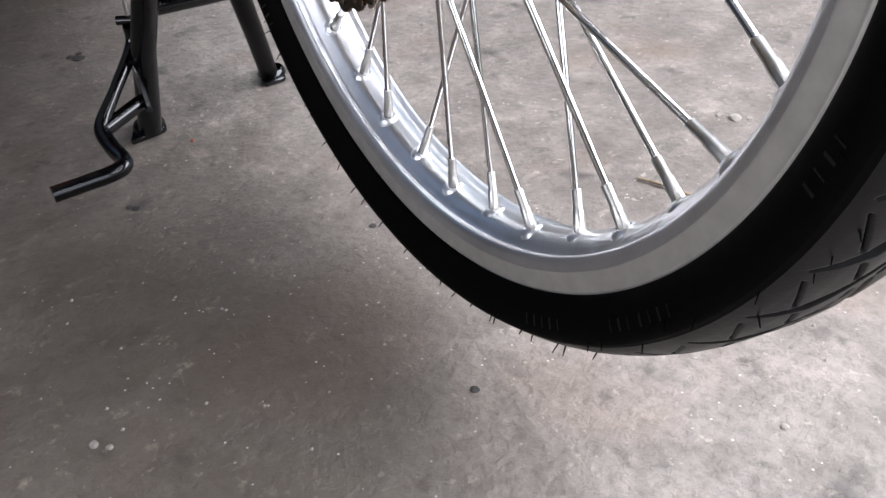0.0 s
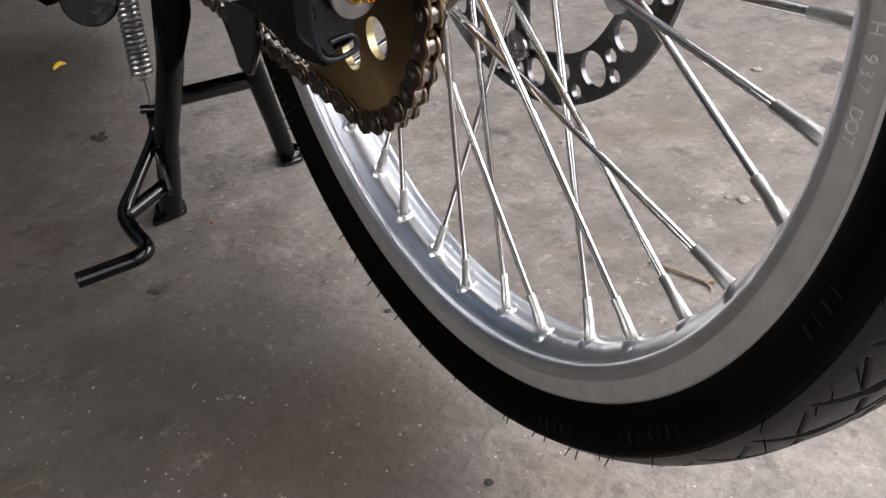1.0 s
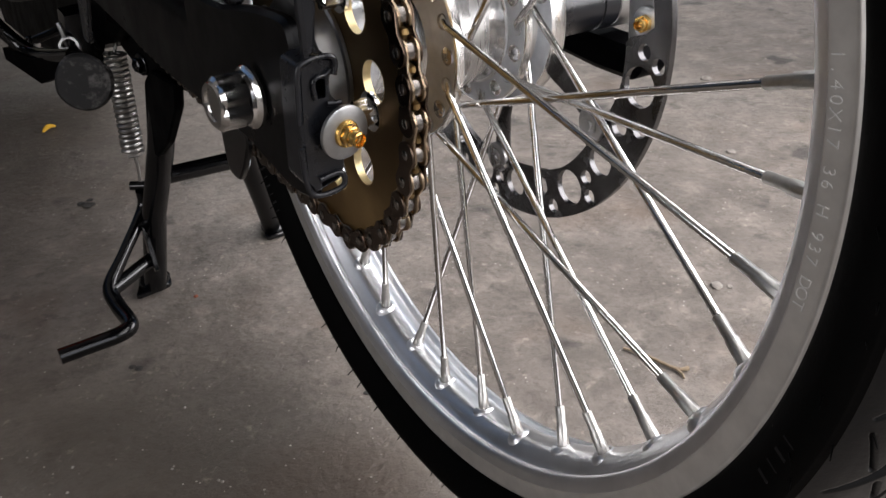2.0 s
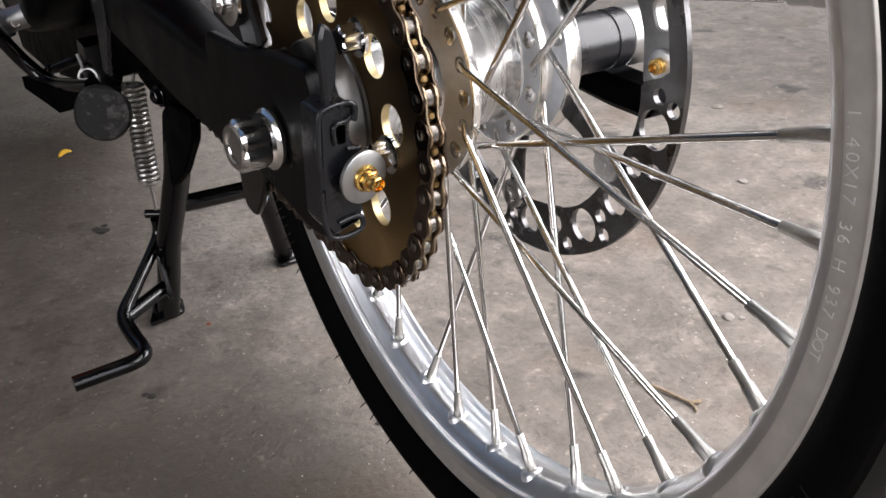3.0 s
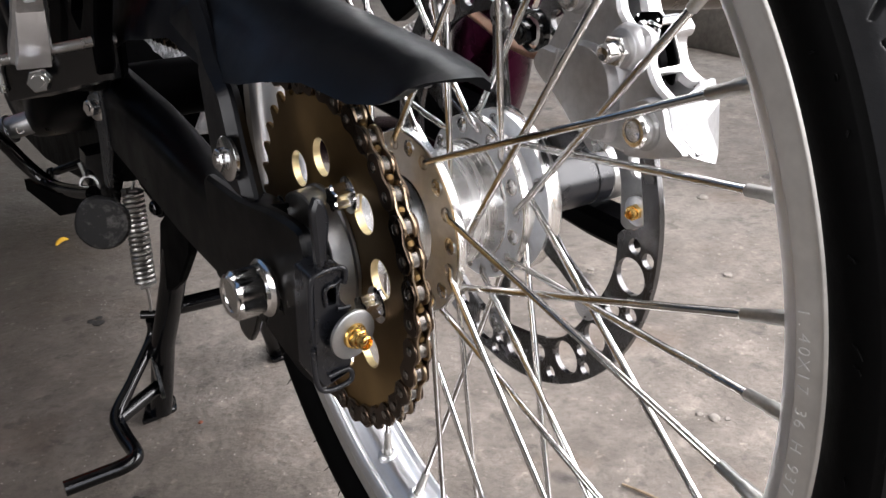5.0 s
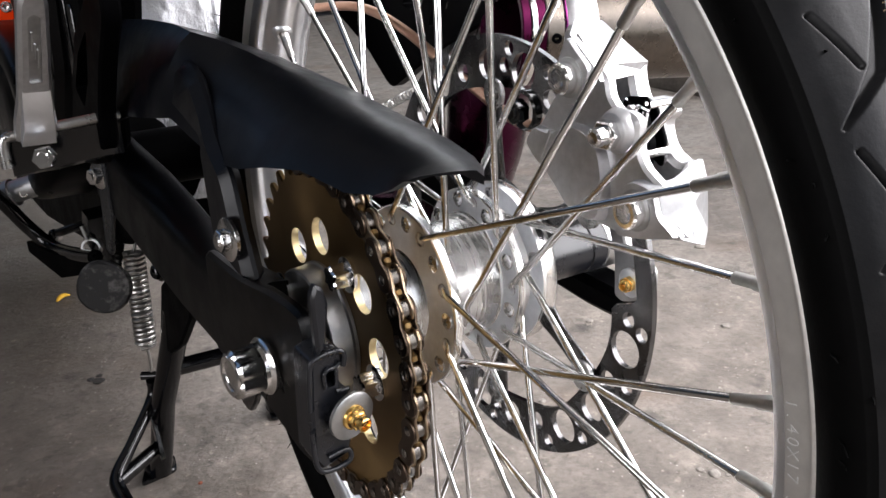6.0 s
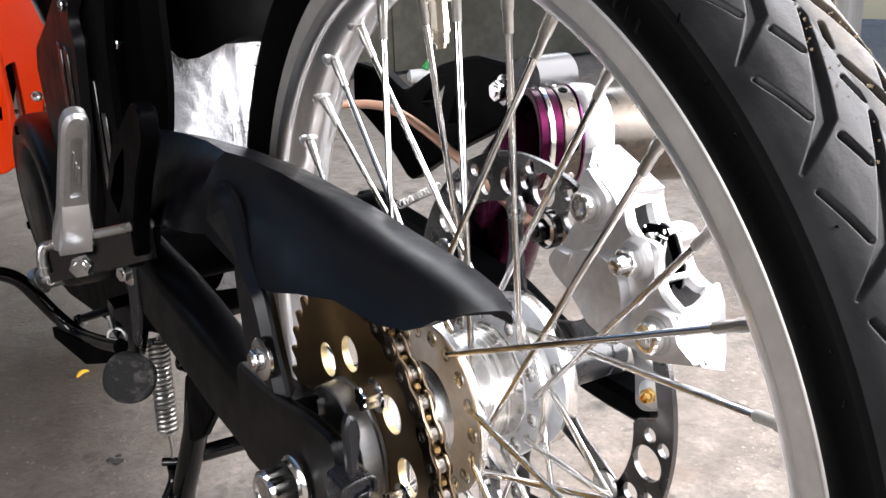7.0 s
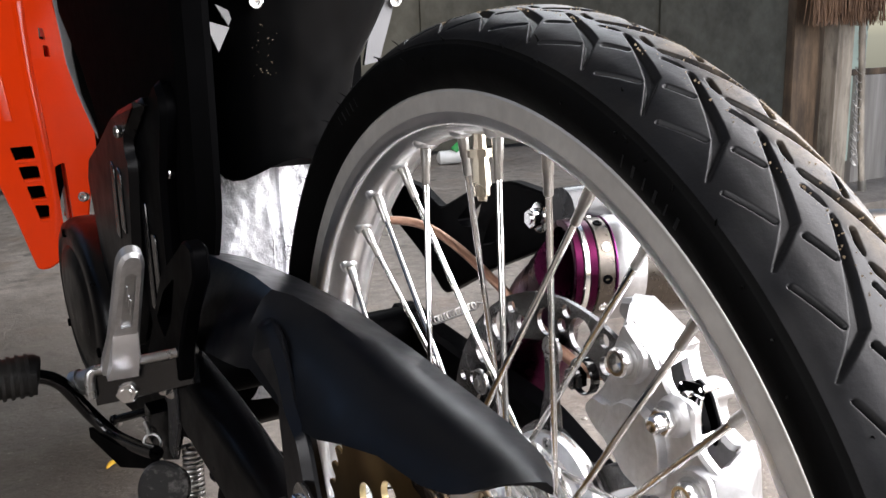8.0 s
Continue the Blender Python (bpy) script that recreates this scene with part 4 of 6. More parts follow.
# the body's near side lies behind three proud faces: the piston cover and the two bolt bosses
body_line = [(-0.0652, 0.4526), (-0.0707, 0.4473), (-0.0800, 0.4403), (-0.0852, 0.4360), (-0.0870, 0.4290), (-0.0920, 0.4243), (-0.0990, 0.4247), (-0.1040, 0.4225), (-0.1038, 0.4163), (-0.1048, 0.4105), (-0.1085, 0.4045),
             (-0.1150, 0.4006), (-0.1190, 0.3988), (-0.1223, 0.3881), (-0.1330, 0.3822), (-0.1094, 0.3751), (-0.0980, 0.3731), (-0.0811, 0.3742), (-0.0671, 0.3772), (-0.0610, 0.3835), (-0.0509, 0.3914), (-0.0447, 0.3940),
             (-0.0349, 0.4019), (-0.0444, 0.4125), (-0.0502, 0.4218), (-0.0559, 0.4281), (-0.0594, 0.4400)]
caliper = solid("caliper", plate(rounded(body_line, 0.0022, 3), 0.0225, 0.0285, bevel=0.0014), CAST, bike, "bright silver four-piston brake caliper")
cover_line = [(-0.0360, 0.4021), (-0.0447, 0.3948), (-0.0509, 0.3922), (-0.0610, 0.3843), (-0.0671, 0.3784), (-0.0790, 0.3752), (-0.0890, 0.3768), (-0.0903, 0.3880), (-0.0900, 0.3985), (-0.0867, 0.4087), (-0.0767, 0.4148), (-0.0640, 0.4150), (-0.0560, 0.4090), (-0.0490, 0.4090), (-0.0430, 0.4100)]
boss_a = [(-0.0648, 0.4518), (-0.0704, 0.4470), (-0.0796, 0.4400), (-0.0782, 0.4310), (-0.0720, 0.4240), (-0.0630, 0.4215), (-0.0560, 0.4270), (-0.0592, 0.4395)]
boss_b = [(-0.0975, 0.3885), (-0.1010, 0.3965), (-0.1080, 0.4000), (-0.1186, 0.3986), (-0.1220, 0.3880), (-0.1325, 0.3822), (-0.1094, 0.3757), (-0.0985, 0.3740)]
for name, line, round_by in (("piston_cover", cover_line, 0.0050), ("bolt_boss", boss_a, 0.0030), ("bolt_boss", boss_b, 0.0030)):
    flat = rounded(line, round_by, 5)
    cy, cz = sum(p[0] for p in flat) / len(flat), sum(p[1] for p in flat) / len(flat)
    grow = [[(x, cy + (y - cy) * k, cz + (z - cz) * k) for y, z in flat] for x, k in ((0.0232, 1.015), (0.0215, 1.000), (0.0195, 0.972), (0.0184, 0.960), (0.0180, 0.945))]
    solid(name, loft(grow), CAST, caliper)
# the two bridges slope from the near half back to the far one
top_bridge = [[(0.0205, -0.0645, 0.4515), (0.0205, -0.0707, 0.4473), (0.0205, -0.0800, 0.4403), (0.0205, -0.0840, 0.4350), (0.0205, -0.0700, 0.4330), (0.0205, -0.0580, 0.4380)],
              [(0.0300, -0.0560, 0.4560), (0.0300, -0.0650, 0.4515), (0.0300, -0.0805, 0.4405), (0.0300, -0.0838, 0.4350), (0.0300, -0.0700, 0.4335), (0.0300, -0.0540, 0.4400)],
              [(0.0560, -0.0300, 0.4505), (0.0560, -0.0440, 0.4525), (0.0560, -0.0741, 0.4379), (0.0560, -0.0735, 0.4335), (0.0560, -0.0600, 0.4330), (0.0560, -0.0300, 0.4400)]]
low_bridge = [[(0.0205, -0.1150, 0.3990), (0.0205, -0.1188, 0.3986), (0.0205, -0.1221, 0.3881), (0.0205, -0.1330, 0.3822), (0.0205, -0.1094, 0.3755), (0.0205, -0.1030, 0.3850)],
              [(0.0330, -0.1150, 0.4000), (0.0330, -0.1240, 0.3990), (0.0330, -0.1262, 0.3930), (0.0330, -0.1330, 0.3775), (0.0330, -0.1050, 0.3720), (0.0330, -0.1020, 0.3850)],
              [(0.0560, -0.1060, 0.4020), (0.0560, -0.1083, 0.4022), (0.0560, -0.1119, 0.3937), (0.0560, -0.1141, 0.3733), (0.0560, -0.1000, 0.3700), (0.0560, -0.0950, 0.3850)]]
for rows in (top_bridge, low_bridge):
    bridge = solid("caliper_bridge", loft(rows), CAST, caliper)
    bridge.data.polygons.foreach_set("use_smooth", [False] * len(bridge.data.polygons))
far_line = [(-0.0300, 0.4500), (-0.0440, 0.4521), (-0.0560, 0.4476), (-0.0741, 0.4379), (-0.0753, 0.4316), (-0.0775, 0.4255), (-0.0804, 0.4219), (-0.0830, 0.4240), (-0.0906, 0.4243), (-0.0942, 0.4201), (-0.0925, 0.4150), (-0.0938, 0.4090), (-0.0976, 0.4039), (-0.1048, 0.4010), (-0.1083, 0.4025), (-0.1119, 0.3937), (-0.1141, 0.3733),
            (-0.0950, 0.3700), (-0.0850, 0.3800), (-0.0760, 0.3960), (-0.0640, 0.4100), (-0.0560, 0.4220), (-0.0400, 0.4340), (-0.0280, 0.4420)]
solid("caliper_half", plate(rounded(far_line, 0.0035, 4), 0.0455, 0.0570, bevel=0.0022), CAST, caliper)
lug = rounded([(-0.0800, 0.4230), (-0.0835, 0.4248), (-0.0915, 0.4248), (-0.0955, 0.4205), (-0.0935, 0.4165), (-0.0860, 0.4175)], 0.002, 3)
solid("caliper_lug", plate(lug, 0.0440, 0.0575, [circle(-0.0900, 0.4212, 0.0020, 16)], bevel=0.0012), CAST, caliper)
# nut boss and its web between the two piston bores
solid("nut_boss", moved(lathe([(0.0, 0.0096), (0.0024, 0.0088), (0.0040, 0.0080), (0.0044, 0.0074), (0.0044, 0.0001)], 32, closed=False), aimed((0.0232, -0.0932, 0.4164), (-1, 0, 0))), CAST, caliper)
pad_line = rounded([(-0.0850, 0.4270), (-0.0845, 0.4130), (-0.0890, 0.4040), (-0.0985, 0.3985), (-0.1000, 0.4100), (-0.0940, 0.4230)], 0.002, 2)
for x0, x1, mat, name in ((0.0320, 0.0336, MATBLK, "pad_plate"), (0.0336, 0.0380, MATBLK, "brake_pad"), (0.0422, 0.0440, MATBLK, "brake_pad"), (0.0440, 0.0454, STEEL, "pad_plate")):
    solid(name, plate(pad_line, x0, x1, bevel=0.0004), mat, caliper)
solid("pad_carrier", plate(rounded([(-0.0850, 0.4275), (-0.0960, 0.4290), (-0.0985, 0.4255), (-0.0940, 0.4210), (-0.0900, 0.4130), (-0.0870, 0.4060), (-0.0830, 0.4080), (-0.0820, 0.4190)], 0.0015, 3), 0.0345, 0.0356, [circle(-0.0955, 0.4262, 0.0013, 14)], 0.0003), MATBLK, caliper)
for ends in (((-0.0850, 0.4265), (-0.0880, 0.4175)), ((-0.0900, 0.4245), (-0.0985, 0.4235)), ((-0.0900, 0.4215), (-0.0935, 0.4040)), ((-0.0955, 0.4230), (-0.0905, 0.4020)), ((-0.0975, 0.4225), (-0.0990, 0.4060))):
    part("pad_wire", mesh_of("pad_wire", *tube([(0.0340, *ends[0]), (0.0325, (ends[0][0] + ends[1][0]) / 2, (ends[0][1] + ends[1][1]) / 2 + 0.001), (0.0340, *ends[1])], 0.0007, 8, True, 4)), CHROME, caliper)
for y, z in ((-0.0915, 0.4235), (-0.0985, 0.4060)):
    part("pad_pin", mesh_of("pad_pin", *tube([(0.0300, y, z), (0.0500, y, z)], 0.0020, 12)), CHROME, caliper)
for y, z in ((-0.0672, 0.4345), (-0.1095, 0.3880)):
    solid("bolt_seat", moved(lathe([(0, 0.0086), (0.0006, 0.0084), (0.0008, 0.0078), (0.0008, 0.0001)], 32, closed=False), aimed((0.0181, y, z), (-1, 0, 0))), CASTD, caliper)
    solid("caliper_bolt", bolt_piece((0.0181, y, z), (-1, 0, 0), 0.0068, 0.0062, True), CHROME, caliper)
solid("bleed_nut", joined(bolt_piece((0.0192, -0.0925, 0.4155), (-1, -0.15, 0), 0.0064, 0.0052, False), moved(lathe([(0.005, 0.0042), (0.010, 0.0038), (0.011, 0.0026), (0.0108, 0.0001)], 18, closed=False), aimed((0.0192, -0.0925, 0.4155), (-1, -0.15, 0)))), CHROME, caliper)
solid("mount_bolt", joined(bolt_piece((0.0235, -0.0290, 0.4135), (-1, 0, 0), 0.0060, 0.0065, False), moved(lathe([(-0.004, 0.0095), (0.0, 0.0095), (0.001, 0.0085)], 28, closed=False), aimed((0.0235, -0.0290, 0.4135), (-1, 0, 0)))), GLOSSBLK, caliper)
groove = [moved(plate(rounded([(-0.0010, -0.0075), (0.0010, -0.0075), (0.0010, 0.0075), (-0.0010, 0.0075)], 0.0008, 2), 0.0, 0.0008, bevel=0.0003), Matrix.Translation((0.0174, -0.0530, 0.4035)) @ Matrix.Rotation(radians(24), 4, "X"))]
solid("caliper_mark", joined(*groove), CAST, caliper)
pin_at = (0.0632, -0.0640, 0.3295)
# caliper hanger and axle end
hang = [(-0.0200, 0.3700), (-0.0444, 0.3538), (-0.0497, 0.3405), (-0.0513, 0.3178), (-0.0565, 0.3161), (-0.0640, 0.3190), (-0.0745, 0.3250), (-0.0745, 0.3370), (-0.0665, 0.3448), (-0.0590, 0.3445), (-0.0546, 0.3545), (-0.0640, 0.3650), (-0.0750, 0.3760), (-0.0420, 0.4180), (-0.0250, 0.4200)]
hanger = solid("caliper_hanger", plate(rounded(hang, 0.003, 3), 0.0640, 0.0710, bevel=0.001), CASTD, bike, "dull aluminium caliper hanger")
pin_way = (-1, -0.35, 0.1)
solid("pin_washer", moved(lathe([(0, 0.0030), (0, 0.0074), (0.0014, 0.0074), (0.0018, 0.0068), (0.0018, 0.0030)], 28), aimed(pin_at, (-1, 0, 0))), LIP, hanger)
solid("pin_bolt", joined(bolt_piece(pin_at, pin_way, 0.0040, 0.0060, False), moved(lathe([(0.006, 0.0028), (0.0085, 0.0026), (0.009, 0.0018), (0.007, 0.0010)], 16, closed=False), aimed(pin_at, pin_way))), GOLD, hanger, "gold pin bolt")
part("hanger_eye", mesh_of("hanger_eye", *lathe([(0.0925, 0.0001), (0.0925, 0.0150), (0.0932, 0.0158), (0.1130, 0.0158), (0.1138, 0.0150), (0.1138, 0.0001)], 40, (0.0, 0.3242), closed=False)), CASTD, hanger)
part("axle_spacer", mesh_of("axle_spacer", *lathe([(0.036, 0.0001), (0.036, 0.0155), (0.0800, 0.0155), (0.0806, 0.0148), (0.0826, 0.0148), (0.0832, 0.0155), (0.0925, 0.0155), (0.0925, 0.0001)], 40, (0.0, 0.3242), closed=False)), MOULD, bike)

# -- centre stand --
stand = part("centre_stand", mesh_of("centre_stand", *tube([(-0.060, 0.315, 0.228), (-0.066, 0.343, 0.162), (-0.0755, 0.377, 0.090), (-0.083, 0.401, 0.006)], [0.0110, 0.0110, 0.0106, 0.0104], 20)), GLOSSBLK, bike, "gloss black tubular centre stand")
part("stand_leg", mesh_of("stand_leg", *tube([(-0.028, 0.300, 0.245), (0.000, 0.345, 0.150), (0.036, 0.412, 0.055), (0.053, 0.444, 0.006)], 0.0092, 20)), SATIN, stand)
part("cross_tube", mesh_of("cross_tube", *tube([(-0.068, 0.368, 0.1260), (0.010, 0.364, 0.1260)], 0.0078, 18)), GLOSSBLK, stand)
for ft in ([(-0.1050, 0.3910), (-0.0690, 0.3970), (-0.0640, 0.4230), (-0.0900, 0.4280)], [(0.0400, 0.4280), (0.0650, 0.4290), (0.0710, 0.4560), (0.0520, 0.4760)]):
    v, f = plate(rounded(ft, 0.006, 3), 0.0005, 0.0055, bevel=0.001)
    foot_plate = solid("stand_foot", ([(b, c, a) for a, b, c in v], f), GLOSSBLK, stand)
    cx, cy = sum(p[0] for p in ft) / 4, sum(p[1] for p in ft) / 4
    solid("foot_weld", moved(lathe([(0.0, 0.0145), (0.004, 0.0135), (0.006, 0.0118)], 24, closed=False), aimed((cx, cy, 0.0052), (0, 0, 1))), GLOSSBLK, foot_plate)
part("foot_lever", mesh_of("foot_lever", *tube([(-0.079, 0.395, 0.106), (-0.081, 0.394, 0.088), (-0.110, 0.370, 0.062), (-0.129, 0.354, 0.044), (-0.129, 0.335, 0.034), (-0.127, 0.306, 0.032), (-0.137, 0.299, 0.030), (-0.160, 0.298, 0.029), (-0.186, 0.297, 0.0285)],
                                               [0.0052, 0.0058, 0.0052, 0.0066, 0.0068, 0.0068, 0.0068, 0.0066, 0.0066], 16, True, 5)), GLOSSBLK, stand)
part("lever_brace", mesh_of("lever_brace", *tube([(-0.128, 0.352, 0.042), (-0.086, 0.378, 0.046)], 0.0066, 16)), GLOSSBLK, stand)
solid("gusset", plate(rounded([(0.360, 0.040), (0.382, 0.044), (0.386, 0.080), (0.380, 0.080)], 0.003, 2), -0.088, -0.084, bevel=0.0005), GLOSSBLK, stand)
solid("stand_gusset", plate(rounded([(0.322, 0.226), (0.300, 0.240), (0.236, 0.246), (0.244, 0.226), (0.287, 0.186), (0.330, 0.160), (0.362, 0.152)], 0.005, 3), -0.0735, -0.0665, bevel=0.0015), MATBLK, stand)
solid("stand_bracket", plate(rounded([(0.425, 0.226), (0.425, 0.262), (0.340, 0.275), (0.240, 0.275), (0.214, 0.249), (0.226, 0.240), (0.300, 0.228), (0.330, 0.221), (0.367, 0.218)], 0.005, 3), -0.0640, -0.0600, bevel=0.001), MATBLK, bike, "black bracket that carries the stand")
solid("stand_pivot", joined(bolt_piece((-0.0740, 0.313, 0.2411), (-1, -0.2, 0), 0.0060, 0.0060, False, 0.0085)), GLOSSBLK, stand)
solid("arm_tab", plate(rounded([(0.088, 0.2551), (0.0845, 0.2430), (0.0708, 0.2416), (0.060, 0.2529), (0.0488, 0.2695), (0.0488, 0.2960), (0.090, 0.2960)], 0.004, 3), -0.0905, -0.0865, bevel=0.001), GLOSSBLK, swing)
# return spring of the stand: a close coil with hooks
coil, n = [], 20
s0, s1 = Vector((-0.0735, 0.4080, 0.2270)), Vector((-0.0780, 0.3975, 0.1400))
axis = (s1 - s0).normalized()
e1 = axis.orthogonal().normalized()
e2 = axis.cross(e1)
for i in range(n * 20 + 1):
    a = 2 * math.pi * i / 20
    coil.append(tuple(s0 + (s1 - s0) * (i / (n * 20)) + 0.0078 * (math.cos(a) * e1 + math.sin(a) * e2)))
part("stand_spring", mesh_of("stand_spring", *tube(coil, 0.00195, 8)), SPRING, stand, "grey steel coil spring")
part("spring_hook", mesh_of("spring_hook", *tube([tuple(s1), (-0.0770, 0.3965, 0.128), (-0.0780, 0.3955, 0.112), (-0.0800, 0.3940, 0.109)], 0.0014, 8, True, 3)), SPRING, stand)
part("spring_hook", mesh_of("spring_hook", *tube([tuple(s0), (-0.0710, 0.4090, 0.233), (-0.0690, 0.4110, 0.240), (-0.0660, 0.4130, 0.236)], 0.0014, 8, True, 3)), SPRING, stand)
part("spring_peg", mesh_of("spring_peg", *tube([(-0.070, 0.390, 0.1105), (-0.086, 0.400, 0.1105)], 0.0040, 14)), GLOSSBLK, stand)

# -- foot rest bracket, folded rest and shift pedal --
BX = -0.120
brk = [(0.300, 0.354), (0.275, 0.364), (0.2400, 0.400), (0.200, 0.440), (0.130, 0.4740), (0.112, 0.4720), (0.112, 0.455), (0.140, 0.430), (0.165, 0.4000), (0.170, 0.3800), (0.200, 0.362), (0.262, 0.350)]
bracket = solid("footrest_bracket", plate(rounded(brk, 0.006, 3), BX - 0.006, BX + 0.004, [rounded([(0.225, 0.405), (0.195, 0.430), (0.160, 0.446), (0.180, 0.415), (0.205, 0.396)], 0.005, 3)], bevel=0.0015), MATBLK, bike, "black footrest bracket")
solid("bracket_arm", loft([[(-0.160 + dx, 0.196 + 0.004 * dx, 0.376 + dz) for dx, dz in ((-0.012, 0.010), (0.012, 0.013), (0.012, -0.012), (-0.012, -0.012))],
                           [(-0.119 + dx, 0.176, 0.383 + dz) for dx, dz in ((-0.004, 0.012), (0.006, 0.012), (0.006, -0.010), (-0.004, -0.010))]]), GLOSSBLK, bracket)
# pale steel on this black lip stands in for its bright highlight
part("bracket_lip", mesh_of("bracket_lip", *tube([(-0.1745, 0.1935, 0.3700), (-0.1735, 0.1945, 0.3850), (-0.1650, 0.1915, 0.3885), (-0.1230, 0.1745, 0.3955), (-0.1140, 0.1735, 0.3960)], 0.0032, 12, True, 4)), STEEL, bracket)
solid("bracket_bolt", joined(bolt_piece((-0.1560, 0.1700, 0.3790), (-0.4, -0.9, 0.1), 0.0064, 0.0070, False, 0.0)), CHROME, bracket)
rest_a, rest_b = Vector((-0.1570, 0.1850, 0.3920)), Vector((-0.1530, 0.1300, 0.4720))
rw = (rest_b - rest_a).normalized()
rs = Vector((1, 0, 0)).cross(rw).normalized()
ra = rw.cross(rs).normalized()
RL = (rest_b - rest_a).length


def on_rest(piece):
    """A plate laid on the folded rest: its depth towards the rider's heel, its outline across and along."""
    v, f = piece
    return [tuple(rest_a + rs * x - ra * a + rw * b) for x, a, b in v], f


rest_line = [(-0.0110, -0.06 * RL), (0.0110, -0.06 * RL), (0.0108, 0.06 * RL), (0.0086, 0.26 * RL), (0.0072, 0.92 * RL), (0.0052, 0.985 * RL), (0.0020, 1.01 * RL), (-0.0020, 1.01 * RL), (-0.0052, 0.985 * RL), (-0.0072, 0.92 * RL), (-0.0086, 0.26 * RL), (-0.0108, 0.06 * RL)]
slot_line = [(-0.0032, 0.40 * RL), (0.0032, 0.40 * RL), (0.0030, 0.84 * RL), (0.0, 0.865 * RL), (-0.0030, 0.84 * RL)]
rest = solid("folding_footrest", on_rest(plate(rounded(rest_line, 0.002, 3), -0.0045, 0.0050, [rounded(slot_line, 0.0012, 3)], bevel=0.0020)), CAST, bike, "silver cast folding passenger footrest")
solid("recess", on_rest(plate([(a * 1.08, 0.63 * RL + (b - 0.63 * RL) * 1.02) for a, b in slot_line], -0.0030, 0.0034)), CASTD, rest, "dull recessed panel")
for k, (b0, b1) in enumerate(((0.50, 0.62), (0.56, 0.66), (0.62, 0.74))):
    a0 = -0.0016 + 0.0014 * k
    solid("raised_bar", on_rest(plate([(a0 - 0.0004, b0 * RL), (a0 + 0.0004, b0 * RL), (a0 + 0.0004, b1 * RL), (a0 - 0.0004, b1 * RL)], 0.0030, 0.0044)), CAST, rest)
ramp_v = [(0.0048, -0.0070, 0.34 * RL), (0.0048, 0.0070, 0.34 * RL), (0.0112, 0.0078, 0.11 * RL), (0.0112, -0.0078, 0.11 * RL), (0.0090, 0.0090, -0.04 * RL), (0.0090, -0.0090, -0.04 * RL), (0.0, -0.0070, 0.34 * RL), (0.0, 0.0070, 0.34 * RL), (0.0, 0.0090, -0.04 * RL), (0.0, -0.0090, -0.04 * RL)]
solid("polished_ramp", on_rest((ramp_v, [[0, 1, 2, 3], [3, 2, 4, 5], [6, 9, 8, 7], [0, 6, 7, 1], [5, 4, 8, 9], [1, 7, 8, 4, 2], [0, 3, 5, 9, 6]])), LIP, rest, "polished sloping foot of the rest")
pedal = part("shift_pedal", mesh_of("shift_pedal", *tube([(-0.205, 0.500, 0.290), (-0.185, 0.500, 0.288), (-0.168, 0.506, 0.276), (-0.155, 0.512, 0.255), (-0.142, 0.518, 0.232), (-0.126, 0.500, 0.214), (-0.116, 0.440, 0.224), (-0.108, 0.390, 0.236)], 0.0066, 16, True, 5)), GLOSSBLK, bike, "black pedal linkage with rubber grip")
solid("pedal_web", loft([[(-0.145, 0.535, 0.214), (-0.139, 0.535, 0.214), (-0.139, 0.535, 0.203), (-0.145, 0.535, 0.203)], [(-0.128, 0.470, 0.216), (-0.122, 0.470, 0.216), (-0.122, 0.470, 0.194), (-0.128, 0.470, 0.194)], [(-0.112, 0.390, 0.238), (-0.106, 0.390, 0.238), (-0.106, 0.390, 0.222), (-0.112, 0.390, 0.222)]]), MATBLK, pedal)
ring_v, ring_f = lathe([(-0.0015, 0.0090), (0.0015, 0.0090), (0.0015, 0.0070), (-0.0015, 0.0070)], 28)
solid("linkage_ring", moved((ring_v, ring_f), aimed((-0.1058, 0.4153, 0.2354), (-0.7, -1.0, 0.2))), CASTD, pedal, "steel ring")
part("ring_stem", mesh_of("ring_stem", *tube([(-0.108, 0.4150, 0.244), (-0.109, 0.4155, 0.250), (-0.110, 0.4170, 0.256)], 0.0022, 10)), CASTD, pedal)
boss = [(-0.1035, 0.2600), (-0.0760, 0.2620), (-0.0740, 0.2360), (-0.0820, 0.2070), (-0.0960, 0.2100), (-0.1060, 0.2330)]
solid("pedal_boss", loft([[(x * 0.96 - 0.004, 0.424, 0.236 + (z - 0.236) * 0.92) for x, z in boss], [(x, 0.428, z) for x, z in boss], [(x, 0.450, z) for x, z in boss]]), GLOSSBLK, pedal)
solid("cross_bolt", joined(tube([(-0.118, 0.5430, 0.2131), (-0.085, 0.5000, 0.2331)], 0.0042, 16), bolt_piece((-0.1175, 0.5435, 0.2131), (-1, -0.5, 0), 0.0052, 0.0050, True)), GLOSSBLK, pedal)
pad = [(0.0215 * math.cos(a) * (1.0 - 0.14 * max(0.0, math.sin(a))), 0.0220 * math.sin(a)) for a in [2 * math.pi * i / 28 for i in range(28)]]
solid("paddle", moved(plate(pad, -0.004, 0.004, bevel=0.002), aimed((-0.1129, 0.3401, 0.2281), (-0.35, -0.93, 0.12)) @ pose(0, 0, 0, 8, 0, 0)), WORN, pedal, "worn black rubber-coated paddle")
grip = part("pedal_grip", mesh_of("pedal_grip", *tube([(-0.186, 0.500, 0.290), (-0.188, 0.500, 0.2905), (-0.245, 0.500, 0.2920), (-0.250, 0.500, 0.2920)], [0.0165, 0.0190, 0.0170, 0.0140], 24)), GRIP, pedal, "ribbed black rubber grip")
